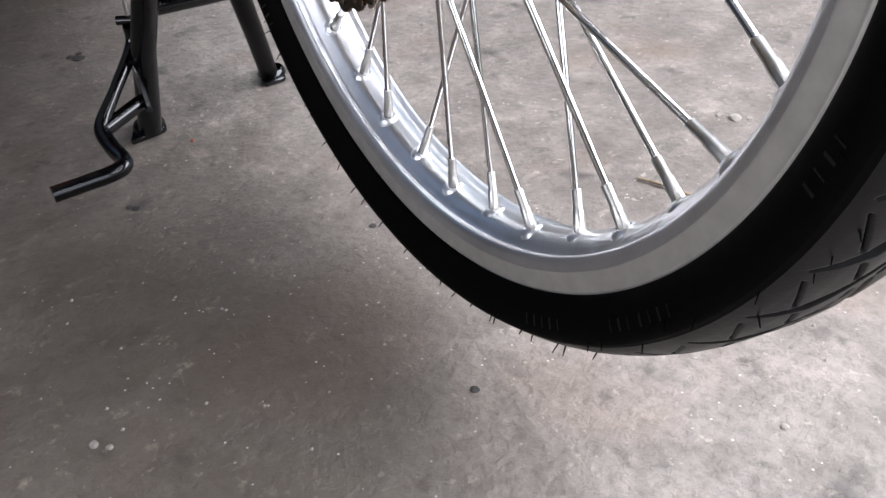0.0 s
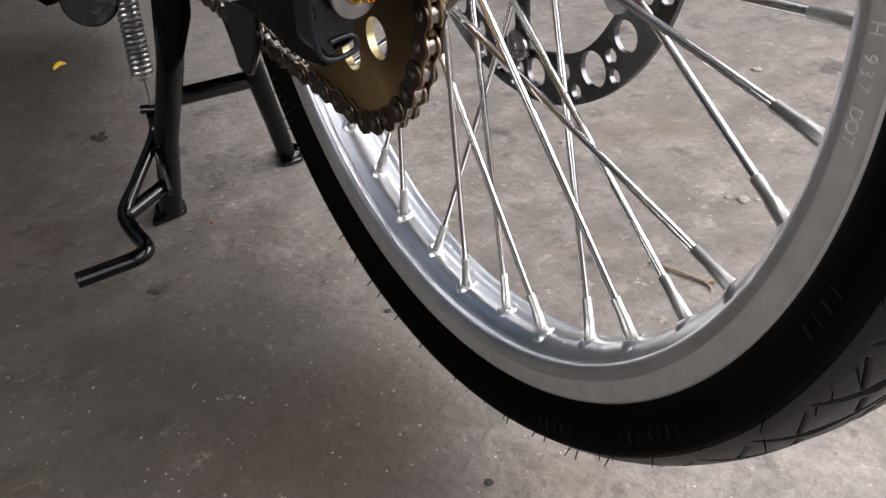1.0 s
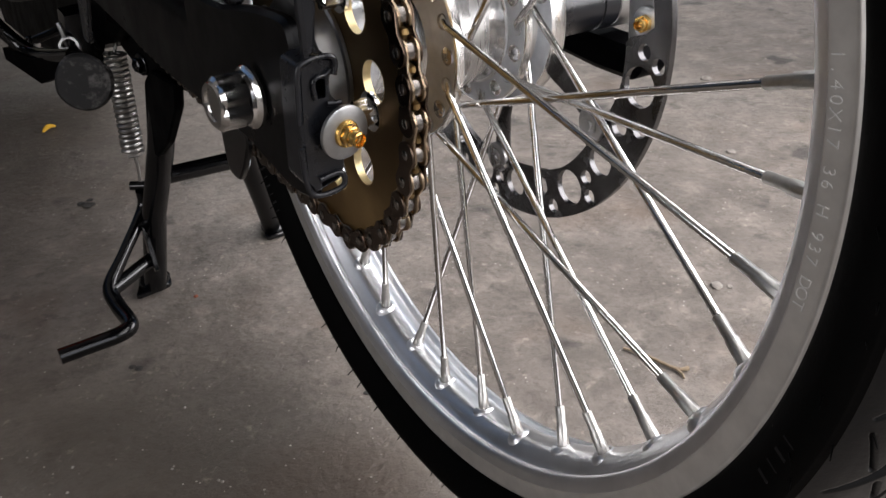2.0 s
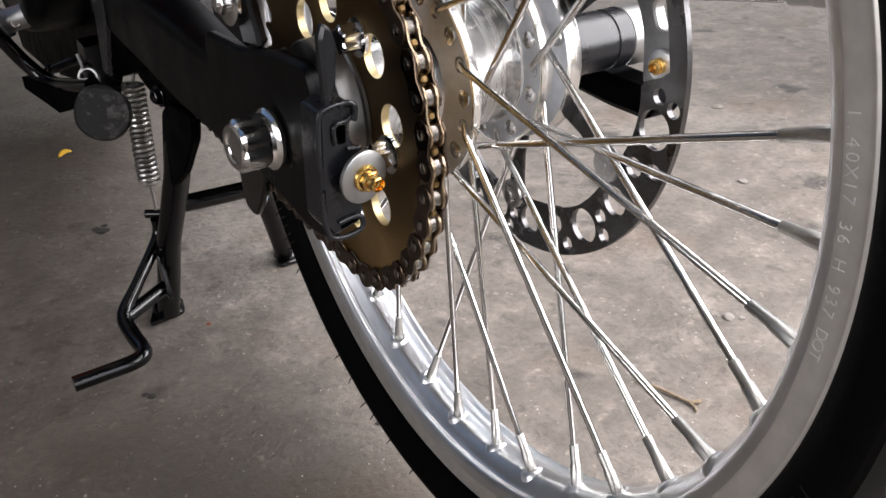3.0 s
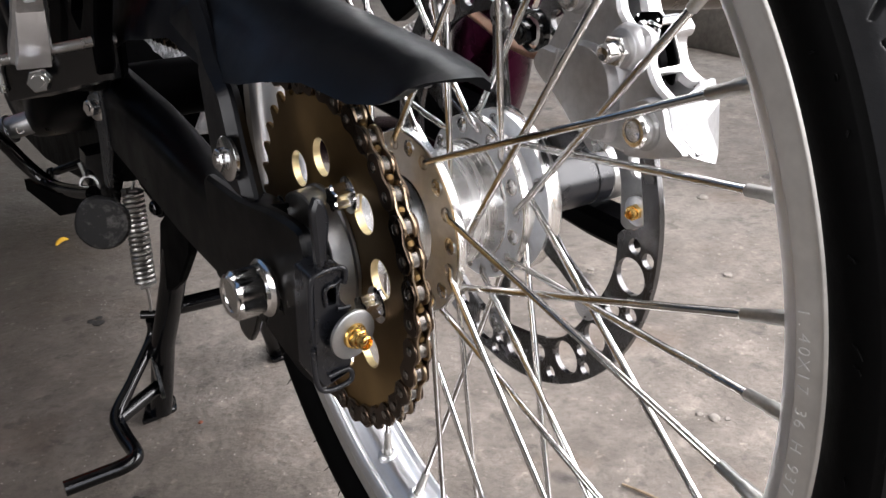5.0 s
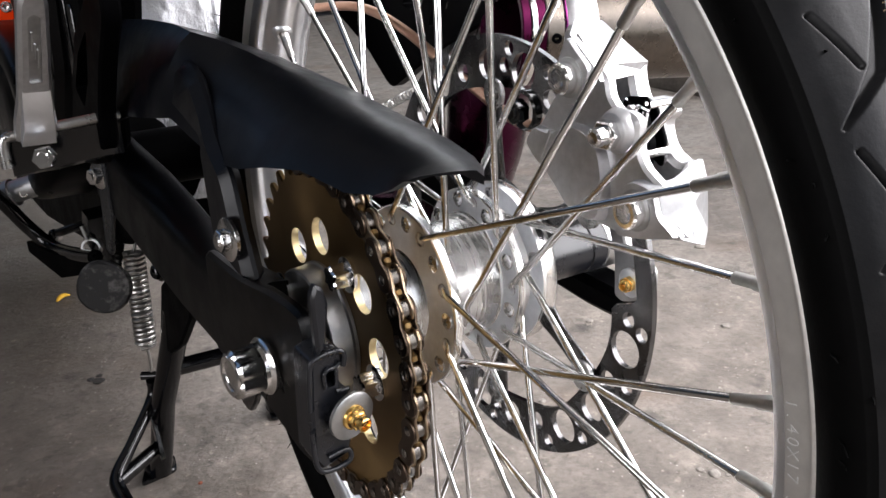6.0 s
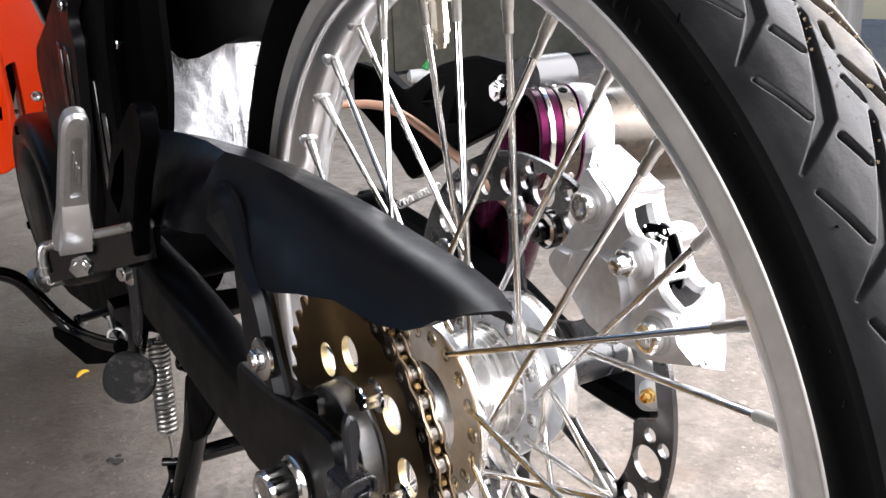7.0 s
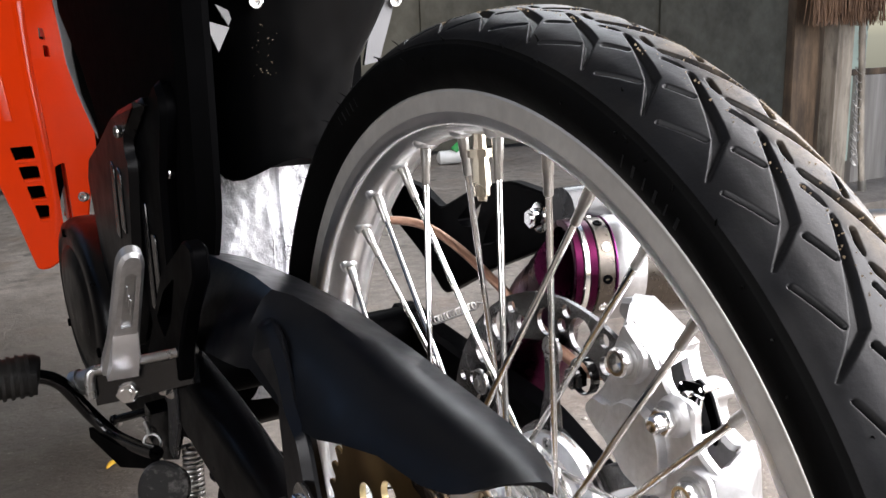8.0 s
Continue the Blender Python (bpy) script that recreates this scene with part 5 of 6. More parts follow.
for i in range(7):
    part("grip_rib", mesh_of("grip_rib", *tube([(-0.1925 - 0.0072 * i, 0.500, 0.2910), (-0.1955 - 0.0072 * i, 0.500, 0.2910)], 0.0202, 24)), GRIP, grip)
solid("knuckle", joined(tube([(-0.148, 0.5250, 0.2668), (-0.112, 0.5000, 0.2790)], 0.0105, 20), tube([(-0.147, 0.5242, 0.2665), (-0.153, 0.5280, 0.2640)], [0.0130, 0.0130], 20)), CAST, pedal, "dull aluminium knuckle")
solid("knuckle_bolt", bolt_piece((-0.1400, 0.5120, 0.2680), (-0.5, -1, 0), 0.0040, 0.0040, True), CHROME, pedal)
solid("pivot_bolt", bolt_piece((-0.1085, 0.2955, 0.3300), (-1, -0.45, 0.05), 0.0062, 0.0080, False, 0.0100), CHROME, swing)
solid("pivot_plate", plate(rounded([(0.280, 0.350), (0.312, 0.350), (0.318, 0.300), (0.330, 0.262), (0.312, 0.262), (0.284, 0.300)], 0.005, 3), -0.1080, -0.1050, bevel=0.0008), MOULD, swing, "dark grey pivot plate")
solid("linkage_bolt", bolt_piece((-0.1150, 0.5445, 0.2105), (-1, -0.6, 0.1), 0.0062, 0.0060, True), CASTD, pedal)

# -- body work, engine side and mudguard --
under = [(0.345, 0.330), (0.345, 0.264), (0.390, 0.240), (0.475, 0.215), (0.640, 0.168), (0.890, 0.120), (1.100, 0.100), (1.250, 0.250), (0.740, 0.330), (0.640, 0.400), (0.440, 0.480), (0.400, 0.450)]
engine = part("engine_side", fixed(plate(rounded(under, 0.012, 3), -0.084, 0.080, bevel=0.008)), MATBLK, bike, "black engine casing")
oval = [(0.600 + 0.160 * math.cos(2 * math.pi * k / 40), 0.328 + 0.084 * math.sin(2 * math.pi * k / 40)) for k in range(40)]
dome = []
for x, k in ((-0.080, 1.0), (-0.118, 1.0), (-0.126, 0.985), (-0.132, 0.945), (-0.1345, 0.88), (-0.1352, 0.80), (-0.1335, 0.775), (-0.1335, 0.66), (-0.1365, 0.62), (-0.1390, 0.40), (-0.1395, 0.10)):
    dome.append([(x, 0.600 + (y - 0.600) * k, 0.328 + (z - 0.328) * k) for y, z in oval])
engine_cover = solid("engine_cover", loft(dome), SATIN, engine, "oval glossy black engine cover")
for k in range(3):
    a = 2 * math.pi * k / 3 + 1.3
    solid("cover_screw", bolt_piece((-0.1325, 0.600 + 0.138 * math.cos(a), 0.328 + 0.068 * math.sin(a)), (-1, 0, 0), 0.0046, 0.0045, True), MATBLK, engine_cover)
side = [(0.230, 0.560), (0.262, 0.545), (0.330, 0.505), (0.350, 0.450), (0.330, 0.380), (0.305, 0.350), (0.262, 0.352), (0.245, 0.420), (0.240, 0.490), (0.215, 0.540)]
frame_side = solid("frame_side", plate(rounded(side, 0.010, 3), -0.112, -0.090, bevel=0.004), MATBLK, bike, "black moulded side frame cover")
for dy, z0, z1 in ((0.276, 0.400, 0.450), (0.300, 0.390, 0.470)):
    solid("cover_recess", plate(rounded([(dy - 0.008, z0), (dy + 0.006, z0), (dy + 0.008, z1), (dy - 0.006, z1)], 0.003, 2), -0.1135, -0.1115, bevel=0.0006), GLOSSBLK, frame_side)
guard_plate = [(0.300, 0.497), (0.3115, 0.512), (0.254, 0.5406), (0.262, 0.5460), (0.363, 0.532), (0.438, 0.507), (0.507, 0.487), (0.528, 0.4635), (0.506, 0.418), (0.470, 0.350), (0.400, 0.330), (0.331, 0.400)]
crank_cover = solid("crankcase_cover", plate(rounded(guard_plate, 0.008, 3), -0.120, -0.100, bevel=0.006), SATIN, bike, "black moulded crankcase cover with recesses")
for y, z0, z1 in ((0.345, 0.440, 0.492), (0.372, 0.432, 0.494), (0.352, 0.392, 0.428), (0.380, 0.384, 0.420)):
    solid("cover_recess", plate(rounded([(y - 0.007, z0), (y + 0.009, z0 + 0.003), (y + 0.007, z1), (y - 0.008, z1 - 0.004)], 0.003, 2), -0.1212, -0.1195, bevel=0.0006), GLOSSBLK, crank_cover)
solid("cover_screw", bolt_piece((-0.1200, 0.318, 0.520), (-1, -0.2, 0), 0.0046, 0.0045, True), CHROME, crank_cover)
part("rear_body", fixed(plate(rounded([(0.365, 0.60), (0.370, 0.40), (0.420, 0.34), (0.60, 0.30), (0.78, 0.36), (0.82, 0.60), (0.80, 0.86), (0.36, 0.88)], 0.03, 4), -0.074, 0.100, bevel=0.015)), DULL, bike, "black underseat body")
flank = [(0.206, 0.640), (0.208, 0.560), (0.214, 0.470), (0.230, 0.435), (0.300, 0.380), (0.420, 0.330), (0.470, 0.340), (0.480, 0.430), (0.520, 0.490), (0.620, 0.560), (0.750, 0.620), (0.780, 0.860), (0.200, 0.900)]
cover = solid("side_cover", plate(rounded(flank, 0.012, 3), -0.102, -0.078, bevel=0.006), DULL, bike, "black side cover")
solid("cover_bolt", bolt_piece((-0.1035, 0.240, 0.497), (-1, -0.2, 0), 0.0042, 0.004, True), CHROME, cover)
solid("cover_bolt", bolt_piece((-0.1035, 0.248, 0.455), (-1, -0.2, 0), 0.0042, 0.004, True), CHROME, cover)
# out of view, added to block light over the wheel and left floor
part("rear_tail", fixed(plate(rounded([(0.22, 0.74), (0.62, 0.70), (0.70, 0.86), (0.10, 0.92), (-0.34, 0.98), (-0.40, 0.94), (-0.20, 0.86)], 0.03, 4), -0.115, 0.115, bevel=0.03)), DULL, bike, "black tail under the seat, out of view, added to cast shade")
# inner mudguard behind which the silver wrap shows
mud = []
arc = [radians(-86 + 172 * k / 14) for k in range(15)]
for z, y, w in ((0.90, 0.178, 0.075), (0.78, 0.213, 0.070), (0.70, 0.250, 0.064), (0.62, 0.288, 0.058), (0.59, 0.298, 0.057), (0.56, 0.308, 0.056), (0.52, 0.318, 0.055), (0.500, 0.321, 0.054), (0.486, 0.323, 0.052)):
    low = z < 0.49
    flare = float(np.interp(z, [0.555, 0.60, 0.63], [0.0, 0.020, 0.030]))
    outer = [(w * math.sin(a) + flare * max(0.0, math.sin(a)), y - 0.042 * math.cos(a), z + (0.008 * math.cos(3 * a) if low else 0.0)) for a in arc]
    inner = [((w - 0.003) * math.sin(a) + flare * max(0.0, math.sin(a)), y - 0.038 * math.cos(a), z + (0.008 * math.cos(3 * a) if low else 0.0)) for a in arc[::-1]]
    mud.append(outer + inner)
MUD = paint("smooth_black_mudguard", (0.0010, 0.0011, 0.0013), 0.36, 0.0, 40, 0.0, 0.03, 0.13)
mudguard = solid("mudguard", loft(mud), MUD, bike, "black inner mudguard with splashes of dust")
rng = random.Random(12)
specks = []
for i in range(22):
    z = rng.uniform(0.556, 0.592)
    a = rng.gauss(-0.46, 0.13)
    y = float(np.interp(z, [0.50, 0.52, 0.56, 0.62], [0.321, 0.318, 0.308, 0.288]))
    w = float(np.interp(z, [0.50, 0.56, 0.62], [0.054, 0.056, 0.058]))
    p = Vector((w * math.sin(a), y - 0.042 * math.cos(a), z))
    specks.append(moved(lathe([(0.0, 0.0007), (0.0003, 0.0004), (0.0004, 0.0001)], 6, closed=False), aimed(p, (math.sin(a), -math.cos(a), 0)) @ Matrix.Scale(rng.uniform(0.3, 0.8), 4)))
tagged(part("mud_speck", mesh_of("mud_speck", *joined(*specks)), DRY, mudguard, "dry specks of mud"), kind="stuff")
for tri in (((-0.0660, 0.5955), (-0.0483, 0.5902), (-0.0574, 0.5730)), ((-0.0575, 0.6060), (-0.0445, 0.6000), (-0.0490, 0.5910))):
    v, f = plate(list(tri), 0.0, 0.002, bevel=0.0004)
    solid("trim_tooth", ([(b, 0.272 + a, c) for a, b, c in v], f), GREYPL, mudguard, "pale grey pointed trim")
solid("mudguard_bolt", bolt_piece((-0.0340, 0.2560, 0.6064), (-0.2, -1, 0), 0.0050, 0.0045, True), CHROME, mudguard)
bm = bmesh.new()
bmesh.ops.create_grid(bm, x_segments=90, y_segments=130, size=0.5)
for v in bm.verts:
    x, z = v.co.x * 0.160, v.co.y * 0.250 + 0.410
    f = abs(noise.noise(Vector((x * 22, z * 12, 1.0)))) * 2.4 + 0.5 * abs(noise.noise(Vector((x * 90, z * 60, 4.0))))
    v.co = Vector((x + 0.004, 0.338 + f * 0.007 + 0.5 * x * x * 8 + (0.004 if abs(x + 0.004) < 0.004 else 0.0), z))
bmesh.ops.solidify(bm, geom=bm.faces[:], thickness=0.001)
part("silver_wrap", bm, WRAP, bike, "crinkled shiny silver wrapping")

stay = solid("fender_stay", loft([[(0.070, 0.330, 0.560), (0.082, 0.326, 0.563), (0.082, 0.330, 0.563), (0.070, 0.334, 0.560)], [(0.076, 0.330, 0.590), (0.092, 0.326, 0.592), (0.092, 0.330, 0.592), (0.076, 0.334, 0.590)], [(0.090, 0.330, 0.640), (0.108, 0.326, 0.640), (0.108, 0.330, 0.640), (0.090, 0.334, 0.640)]]), GREYPL, bike, "pale grey fender stay")
stay.location.x += 0.010
solid("stay_bolt", bolt_piece((0.098, 0.3255, 0.611), (-0.3, -1, 0), 0.0050, 0.0045, True), CHROME, stay)

# orange side fairing with slots, flaring outwards ahead of the engine
def across(outline, y, thick, holes=(), bevel=0.002, flare=0.0):
    """A panel that faces backwards, from an outline of (x, z)."""
    v, f = plate(outline, 0.0, thick, holes, bevel)
    return [(b, y + a - flare * (b + 0.1), c) for a, b, c in v], f


fair = [(-0.150, 0.312), (-0.137, 0.314), (-0.118, 0.330), (-0.094, 0.352), (-0.080, 0.440), (-0.056, 0.464), (-0.072, 0.507), (-0.090, 0.575), (-0.100, 0.640), (-0.104, 0.860), (-0.200, 0.860), (-0.210, 0.560), (-0.186, 0.440), (-0.167, 0.379)]
slots = [rounded([(-0.163 + 0.006 * i, 0.4675 - 0.024 * i), (-0.139 + 0.003 * i, 0.4700 - 0.0245 * i), (-0.137 + 0.003 * i, 0.4500 - 0.0245 * i), (-0.158 + 0.006 * i, 0.4475 - 0.0245 * i)], 0.002, 2) for i in range(4)]
slots += [rounded([(x - 0.003, z - 0.006), (x + 0.003, z - 0.007), (x + 0.002, z + 0.006), (x - 0.003, z + 0.007)], 0.001, 2) for x, z in ((-0.1150, 0.602), (-0.1120, 0.582))]
slots.append(rounded([(-0.119, 0.444), (-0.108, 0.450), (-0.106, 0.374), (-0.117, 0.368)], 0.003, 3))
fairing = solid("orange_fairing", across(rounded(fair, 0.008, 3), 0.800, 0.006, slots, 0.002, 0.9), ORANGE, bike, "glossy orange plastic side fairing with air slots")
solid("fairing_inner", across(rounded([(-0.185, 0.600), (-0.175, 0.440), (-0.150, 0.350), (-0.120, 0.370), (-0.100, 0.440), (-0.100, 0.600)], 0.006, 2), 0.850, 0.006, (), 0.001, 0.9), MATBLK, fairing, "black inner duct")
solid("fairing_edge", across(rounded([(-0.094, 0.640), (-0.086, 0.575), (-0.066, 0.500), (-0.052, 0.464), (-0.075, 0.452), (-0.096, 0.436), (-0.106, 0.366), (-0.110, 0.640)], 0.004, 2), 0.830, 0.060, (), 0.002, 0.5), ORANGE, fairing)
# two raised ribs give the panel its creased look
for rib, wide in (([(-0.136, 0.640), (-0.134, 0.560), (-0.1275, 0.470), (-0.1235, 0.400), (-0.1270, 0.352)], 0.0060), ([(-0.168, 0.640), (-0.172, 0.560), (-0.166, 0.500)], 0.0090)):
    rings = []
    for k, (x, z) in enumerate(rib):
        high = 0.0045 if 0 < k < len(rib) - 1 else 0.0008
        rings.append([(x + dx * wide, 0.7995 - 0.9 * (x + dx * wide + 0.1) - dy * high, z) for dx, dy in ((-1.0, 0.0), (-0.35, 0.8), (0.0, 1.0), (0.45, 0.7), (1.0, 0.0), (0.0, -0.4))])
    solid("fairing_rib", loft(rings), ORANGE, fairing)
solid("grey_panel", across(rounded([(-0.1054, 0.800), (-0.1054, 0.637), (-0.0986, 0.5654), (-0.0907, 0.5324), (-0.0806, 0.4985), (-0.0685, 0.4637), (-0.0668, 0.4680), (-0.0751, 0.494), (-0.0868, 0.5322), (-0.0914, 0.5774), (-0.0884, 0.6372), (-0.0860, 0.800)], 0.001, 2), 0.752, 0.005, (), 0.001), GREYPL, fairing, "narrow grey plastic edge panel")
solid("dark_panel", across(rounded([(-0.0890, 0.800), (-0.0900, 0.637), (-0.0920, 0.577), (-0.0875, 0.532), (-0.0760, 0.494), (-0.0675, 0.466), (-0.0560, 0.500), (-0.0410, 0.560), (-0.0330, 0.640), (-0.0300, 0.800)], 0.004, 2), 0.760, 0.006, (), 0.002), DARKPL, fairing, "dark grey plastic panel")
for i in range(4):
    left, right, low_z = -0.158 + 0.006 * i, -0.138 + 0.003 * i, 0.4490 - 0.0245 * i
    solid("louvre", across([(left, low_z - 0.0010), (right + 0.001, low_z + 0.0010), (right + 0.001, low_z + 0.0056), (left - 0.001, low_z + 0.0030)], 0.7985, 0.014, (), 0.0006, 0.9), ORANGE, fairing)
for x, z in ((-0.096, 0.412), (-0.112, 0.345)):
    solid("fairing_bolt", bolt_piece((x, 0.760, z), (-0.4, -1, 0.1), 0.006, 0.006, True), CHROME, fairing)

# -- muffler, link and rear brake rod on the far side --
m0, mw = Vector((0.130, 0.097, 0.4270)), Vector((0.95, -0.33, -0.03)).normalized()
MW = Matrix.Diagonal((1.0, 1.10, 1.10, 1.0))
muffler = solid("muffler", moved(lathe([(0.020, 0.0275), (0.030, 0.0285), (0.300, 0.0300), (0.300, 0.0001)], 64, closed=False), aimed(m0, mw) @ MW), MUFF, bike, "brushed steel exhaust can with purple ring")
for name, x0, x1, r, mat, note in (("inlet_band", -0.020, -0.0145, 0.0295, PURPLE, ""), ("clamp_ring", -0.0145, -0.0105, 0.0305, CHROME, ""), ("purple_band", -0.0105, -0.0050, 0.0298, PURPLE, "dark purple band"),
                                   ("drilled_band", -0.0050, 0.0060, 0.0304, MUFF, "drilled steel band"), ("ring_edge", 0.0060, 0.0078, 0.0312, PURPEDGE, "bright purple ring edge")):
    solid(name, moved(lathe([(x0, r - 0.004), (x0, r - 0.0006), (x0 + 0.0006, r), (x1 - 0.0006, r), (x1, r - 0.0006), (x1, r - 0.004)], 64, closed=False), aimed(m0, mw) @ MW), mat, muffler, note)
band_side = aimed(m0, mw) @ MW
for k in range(10):
    a = 2 * math.pi * k / 10
    p = band_side @ Vector((0.0005, 0.0302 * math.cos(a), 0.0302 * math.sin(a)))
    out_way = band_side.to_3x3() @ Vector((0, math.cos(a), math.sin(a)))
    solid("band_rivet", moved(lathe([(0.0, 0.0032), (0.0009, 0.0030), (0.0010, 0.0016), (0.0002, 0.0012), (0.0002, 0.0001)], 16, closed=False), aimed(p, out_way)), MATBLK if k % 2 else CHROME, muffler)
solid("muffler_cap", moved(lathe([(0.0078, 0.0240), (0.0078, 0.0300), (0.012, 0.0318), (0.022, 0.0312), (0.028, 0.0285)], 64, closed=False), aimed(m0, mw) @ MW), CAST, muffler, "bright cast end cap")
solid("exhaust_pipe", tube([tuple(m0 - mw * 0.012), (0.132, 0.130, 0.407), (0.134, 0.156, 0.380), (0.140, 0.172, 0.340), (0.142, 0.198, 0.300), (0.138, 0.260, 0.265), (0.120, 0.50, 0.22)], [0.025, 0.028, 0.029, 0.029, 0.028, 0.026, 0.024], 24, True, 5), PURPLE, muffler)
link = [(0.393, 0.4566), (0.397, 0.4180), (0.336, 0.3906), (0.296, 0.3616), (0.2258, 0.3977), (0.167, 0.4228), (0.1199, 0.4416), (0.111, 0.4600), (0.1426, 0.4700), (0.192, 0.4743), (0.2405, 0.4642), (0.300, 0.4380), (0.337, 0.4526)]
bracket_far = solid("muffler_bracket", plate(rounded(link, 0.008, 3), 0.130, 0.142, [rounded([(0.2703, 0.4321), (0.2380, 0.4570), (0.2290, 0.4560), (0.2400, 0.4318), (0.2577, 0.4284)], 0.004, 3), rounded([(0.2311, 0.4175), (0.2180, 0.4427), (0.2032, 0.4548), (0.2021, 0.4361), (0.2152, 0.4218)], 0.004, 3)], bevel=0.002), MATBLK, bike, "black cut-out exhaust bracket")
solid("bracket_nut", joined(bolt_piece((0.129, 0.1500, 0.4530), (-1, 0, 0), 0.0075, 0.0100, False, 0.0110)), CHROME, bracket_far)
part("bracket_bush", mesh_of("bracket_bush", *tube([(0.126, 0.1225, 0.4630), (0.158, 0.1225, 0.4630)], 0.0150, 28)), MOULD, bracket_far)
part("brake_hose", mesh_of("brake_hose", *tube([(0.085, 0.335, 0.428), (0.100, 0.285, 0.431), (0.108, 0.240, 0.4210), (0.110, 0.180, 0.4010), (0.098, 0.115, 0.3900), (0.084, 0.065, 0.3860), (0.070, 0.020, 0.3900), (0.062, -0.020, 0.4050)], 0.0036, 12, True, 5)),
     metal("braided_hose", (0.42, 0.24, 0.16), 0.4, 900, 0.1, None, 0.5), bike, "coppery braided brake hose")
coil = []
s0, s1 = Vector((0.104, 0.200, 0.3800)), Vector((0.094, 0.250, 0.3560))
axis = (s1 - s0).normalized()
e1 = axis.orthogonal().normalized()
e2 = axis.cross(e1)
for i in range(14 * 12 + 1):
    a = 2 * math.pi * i / 12
    coil.append(tuple(s0 + (s1 - s0) * (i / 168) + 0.0030 * (math.cos(a) * e1 + math.sin(a) * e2)))
coil = [tuple(s0 - axis * 0.014), tuple(s0 - axis * 0.006)] + coil
part("pedal_spring", mesh_of("pedal_spring", *tube(coil, 0.0007, 6)), SPRING, bike)

# ---- loose things on the floor ----
twig = tagged(part("twig", mesh_of("twig", *tube([(0.214, 0.081, 0.0018), (0.222, 0.060, 0.0024), (0.229, 0.036, 0.0022), (0.237, 0.030, 0.0030)], [0.0011, 0.0014, 0.0015, 0.0020], 8, True, 4)), DRY), "thin dry forked twig on the floor", "twig")
part("twig_fork", mesh_of("twig_fork", *tube([(0.229, 0.036, 0.0022), (0.2285, 0.028, 0.0018), (0.226, 0.024, 0.0016)], [0.0014, 0.0011, 0.0008], 7)), DRY, twig)
lf = [(-0.094 + 0.019 * t, 0.892 + 0.012 * t + 0.003 * math.sin(t * 3.1), 0.0028 + 0.003 * math.sin(t * math.pi)) for t in [i / 8 for i in range(9)]]
tagged(part("dry_leaf", mesh_of("dry_leaf", *tube(lf, [0.0012, 0.0026, 0.0032, 0.0034, 0.0034, 0.0030, 0.0026, 0.0020, 0.0010], 8)), LEAF), "small curled yellow leaf on the floor", "leaf")

# ---- the far side of the yard ----
PANEL = plaster("stained_sheet_metal", (0.035, 0.030, 0.020), (0.150, 0.140, 0.108), 1.3)
SILL = plaster("rough_concrete_sill", (0.06, 0.053, 0.045), (0.20, 0.182, 0.16), 7.0)
PALEWOOD = wood("pale_painted_wood", (0.13, 0.110, 0.088), (0.38, 0.345, 0.29), 5.0, (1, 1, 0.10), 0.8)
MINT = paint("pale_green_pane", (0.30, 0.38, 0.34), 0.35)
gate = thing("sheet_gate", "grey stained sheet-metal gate with pale edge", "gate", at=(2.2, 3.9, 0))
part("sheet", box(-0.6, 4.94, 3.9, 3.93, 0.02, 2.5, 0.004), PANEL, gate)
part("edge_strip", box(4.94, 5.05, 3.885, 3.94, 0.0, 2.5, 0.006), PALEWOOD, gate, "pale wooden edge strip")
for x in (0.55, 2.05, 3.75):
    part("batten", box(x, x + 0.05, 3.885, 3.9, 0.02, 2.5, 0.003), PANEL, gate)
tagged(part("concrete_sill", box(1.62, 3.6, 1.16, 1.62, 0.0, 0.122, 0.012), SILL), "low rough concrete sill with pale worn edge", "sill", kind="structure")
tagged(part("brown_plank", box(1.893, 2.000, 1.37, 1.40, 0.12, 2.1, 0.004), WOODB), "brown weathered plank leaning upright on the sill", "plank")
tagged(part("dark_plank", box(2.060, 2.215, 1.47, 1.49, 0.12, 2.1, 0.004), WOODB), "dark brown board behind the post", "plank")
post = tagged(part("pale_post", box(2.002, 2.072, 1.31, 1.36, 0.12, 2.2, 0.006), PALEWOOD), "pale rough wooden post with looping wire", "post")
loops = []
for i in range(300):
    a = i * 0.52
    loops.append((2.086 + 0.011 * math.cos(a) + 0.004 * math.sin(i * 0.13), 1.295 + 0.010 * math.sin(a), 0.20 + 0.0020 * i + 0.016 * math.sin(a)))
part("wire_loop", mesh_of("wire_loop", *tube(loops, 0.0013, 5)), SPRING, post, "looping thin wire")
pole = tagged(part("white_pole", mesh_of("white_pole", *tube([(2.130, 1.29, 0.122), (2.108, 1.29, 0.26), (2.090, 1.29, 0.45), (2.040, 1.29, 0.95), (2.00, 1.29, 1.40)], 0.0092, 14)), PALEWOOD), "upright whitish pole standing on the sill", "pole")
part("pole_socket", mesh_of("pole_socket", *tube([(2.1305, 1.29, 0.1225), (2.1255, 1.29, 0.155)], 0.0120, 14)), SPRING, pole)
win = tagged(part("window_1", box(2.185, 2.50, 1.425, 1.445, 0.455, 0.475, 0.002), WOODB), "pale green panes in a dark timber frame", "window", kind="structure")
part("pane", box(2.190, 2.245, 1.43, 1.44, 0.19, 0.455), MINT, win)
part("pane", box(2.190, 2.300, 1.43, 1.44, 0.475, 0.90), MINT, win)
part("window_frame", box(2.245, 2.42, 1.415, 1.455, 0.12, 0.455, 0.004), WOODG, win)
part("latch", box(2.176, 2.190, 1.41, 1.43, 0.225, 0.265, 0.003), MATBLK, win)
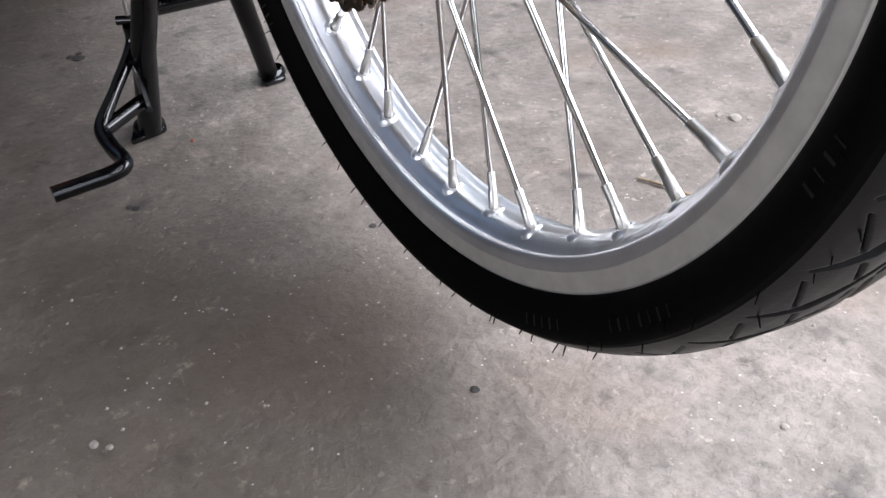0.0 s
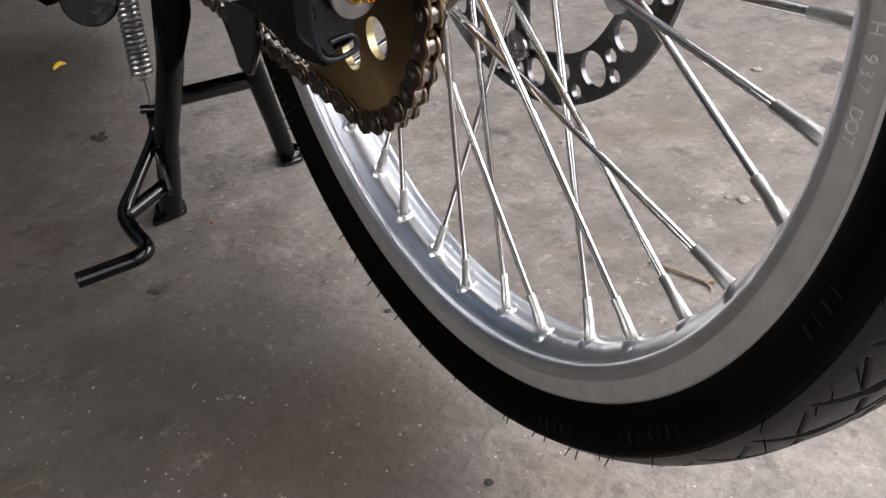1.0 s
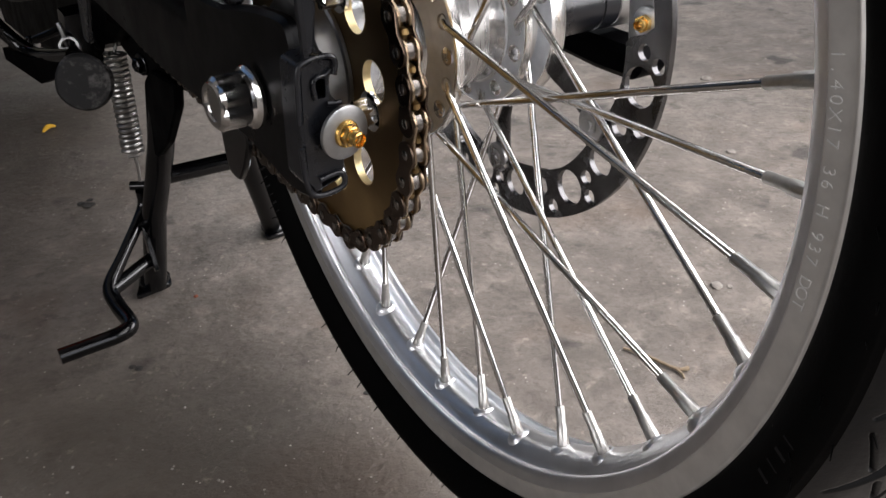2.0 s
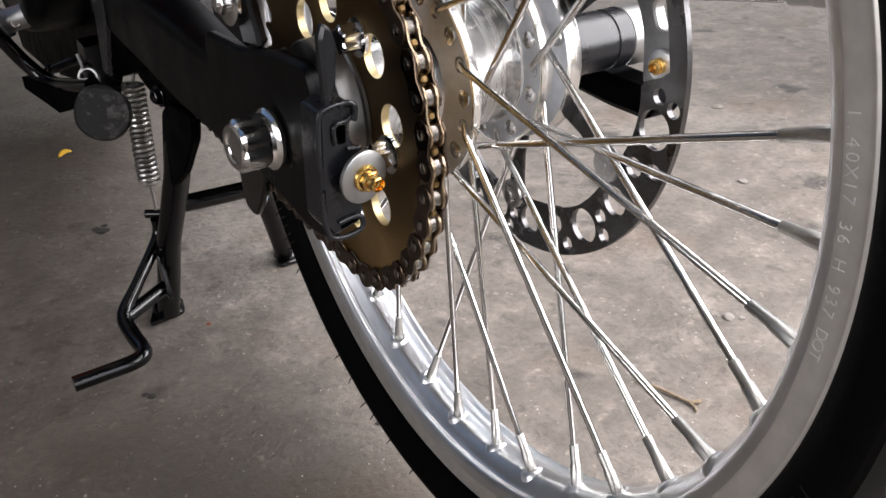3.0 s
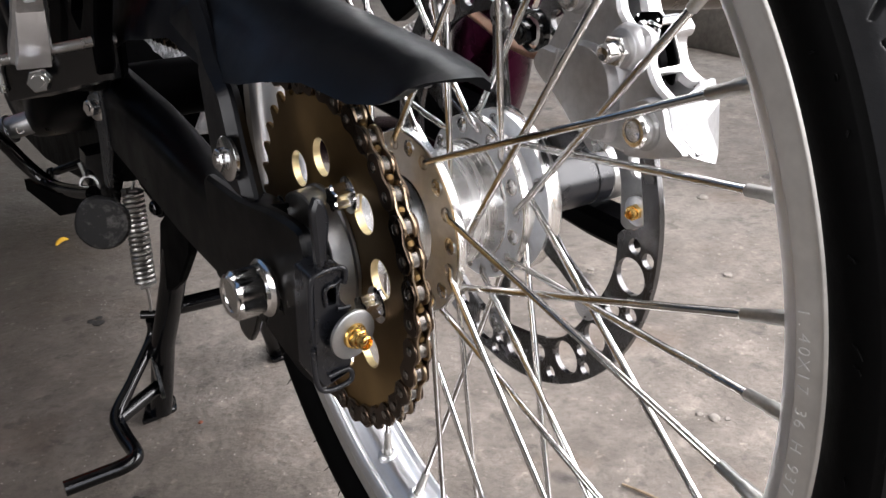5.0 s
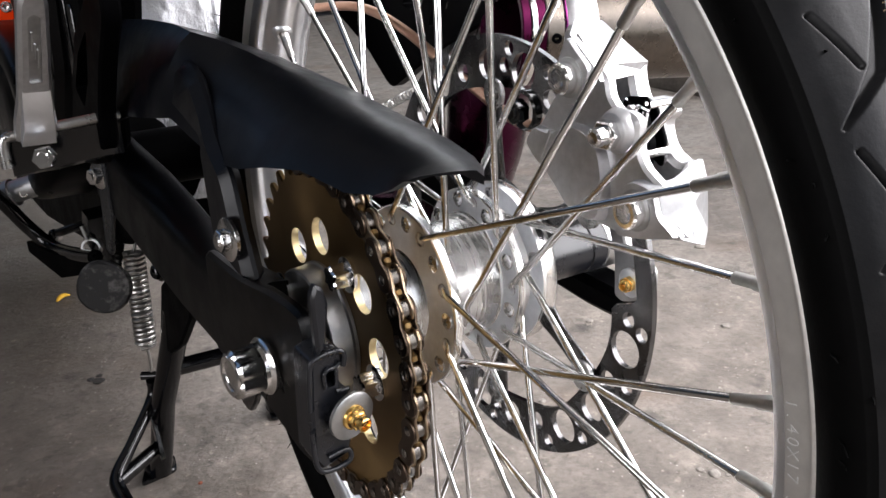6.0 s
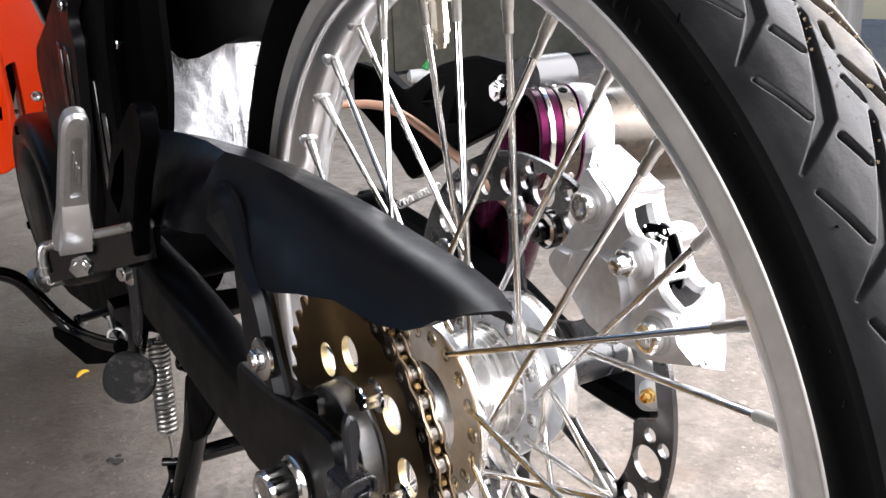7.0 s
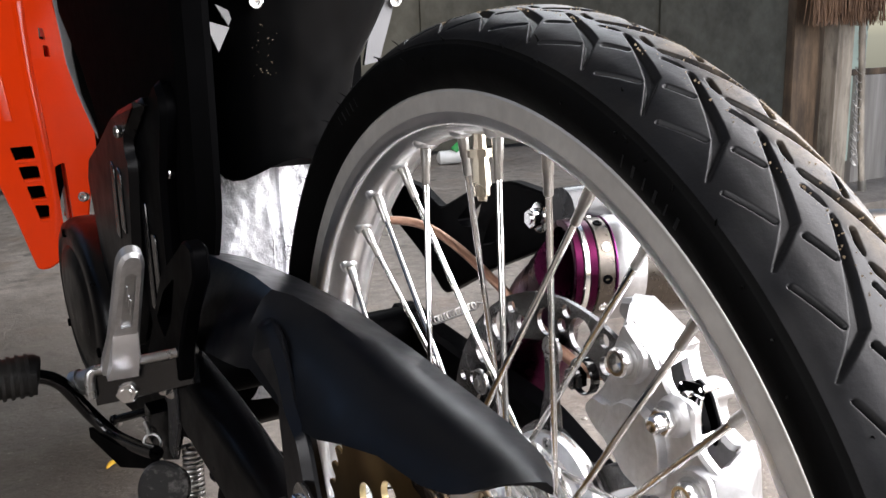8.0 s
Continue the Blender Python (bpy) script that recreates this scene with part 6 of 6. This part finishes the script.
broom = thing("broom", "brown bristle broom hanging on the post", "broom", at=(1.99, 1.27, 0.7))
part("broom_head", box(1.84, 2.14, 1.255, 1.295, 0.80, 0.84, 0.006), WOODB, broom)
part("broom_stick", mesh_of("broom_stick", *tube([(1.99, 1.275, 0.84), (1.99, 1.275, 2.0)], 0.012, 12)), WOODB, broom)
rng = random.Random(9)
hairs = []
for i in range(420):
    x, y = rng.uniform(1.845, 2.135), rng.uniform(1.258, 1.292)
    hairs.append(tube([(x, y, 0.80), (x + rng.uniform(-0.006, 0.006), y, 0.72), (x + rng.uniform(-0.018, 0.018), y + rng.uniform(-0.01, 0.01), 0.612 + rng.uniform(-0.012, 0.03))], [0.0017, 0.0015, 0.0010], 4))
tagged(part("bristles", mesh_of("bristles", *joined(*hairs)), BRISTLE, broom, "brown fibre bristles"), kind="stuff")
can = thing("small_bottle", "small white bottle with green cap lying on the ground", "bottle", at=(1.97, 3.46, 0))
part("bottle_body", mesh_of("bottle_body", *tube([(1.920, 3.50, 0.035), (1.925, 3.50, 0.035), (2.015, 3.46, 0.040), (2.025, 3.46, 0.040)], [0.024, 0.034, 0.034, 0.02], 18)), WHITE, can)
part("bottle_cap", mesh_of("bottle_cap", *tube([(1.985, 3.46, 0.070), (2.015, 3.455, 0.098)], 0.02, 14)), GREEN, can, "green cap")
# stones, crumbs and dark scraps lying about
rng = random.Random(21)
STONE = plaster("pale_stone", (0.17, 0.155, 0.135), (0.36, 0.33, 0.295), 30.0)
DARKS = plaster("oily_scrap", (0.012, 0.011, 0.010), (0.05, 0.045, 0.04), 40.0)


def pebble(size, seed, flat=0.55):
    bm = bmesh.new()
    bmesh.ops.create_icosphere(bm, subdivisions=2, radius=size)
    for v in bm.verts:
        v.co *= 1.0 + 0.35 * noise.noise(v.co * (1.3 / size) + Vector((seed * 3.1, 0, 0)))
        v.co.z *= flat
    return bm


def scatter(name, label, spots, material):
    for i, (x, y, size) in enumerate(spots):
        ob = part(name, pebble(size, i + len(name), 0.22 if name == "dark_scrap" else 0.5), material)
        ob.matrix_world = pose(x, y, size * 0.18, 0, 0, rng.uniform(0, 360))
        tagged(ob, label, name, group=name + "s on the floor")


scatter("stone", "small pale stone lying on the concrete floor", [(0.352, 0.106, 0.0055), (0.345, 0.118, 0.0035), (0.361, 0.098, 0.003), (0.30, 0.30, 0.004), (0.47, 0.42, 0.005), (0.60, 0.31, 0.006), (0.58, 0.66, 0.006), (0.78, 0.52, 0.008), (0.25, 0.47, 0.0035), (0.41, -0.02, 0.003),
                                                                  (0.10, -0.16, 0.0025), (0.17, -0.10, 0.002), (-0.226, 0.052, 0.003), (-0.219, 0.045, 0.0022)], STONE)
scatter("dark_scrap", "oily black scrap on the concrete floor", [(-0.094, 0.626, 0.007), (-0.101, 0.636, 0.005), (-0.090, 0.640, 0.004), (-0.132, 0.286, 0.0035), (-0.136, 0.291, 0.003), (-0.024, -0.037, 0.0030), (0.010, 0.151, 0.003)], DARKS)
scatter("red_chip", "tiny reddish chip on the floor", [(-0.056, 0.368, 0.0022)], paint("brick_red_chip", (0.22, 0.07, 0.04), 0.8))
stone_big = part("field_stone", pebble(0.060, 5), STONE)
stone_big.matrix_world = pose(-0.22, 2.10, 0.03)
tagged(stone_big, "grey rough stone beside the motorcycle", "stone")
rng = random.Random(33)
crumbs = []
for i in range(700):
    x, y = rng.uniform(-0.5, 1.0), rng.uniform(-0.35, 1.2)
    r = rng.uniform(0.0006, 0.0016)
    c = (x, y, r * 0.4)
    crumbs.append(([(x - r, y, 0.0), (x, y - r, 0.0), (x + r, y, 0.0), (x, y + r, 0.0), (x + r * 0.2, y, r)], [[0, 1, 4], [1, 2, 4], [2, 3, 4], [3, 0, 4]]))
tagged(part("grit", mesh_of("grit", *joined(*crumbs), smooth=False), STONE), "fine pale grit scattered over the floor", "grit", kind="stuff")
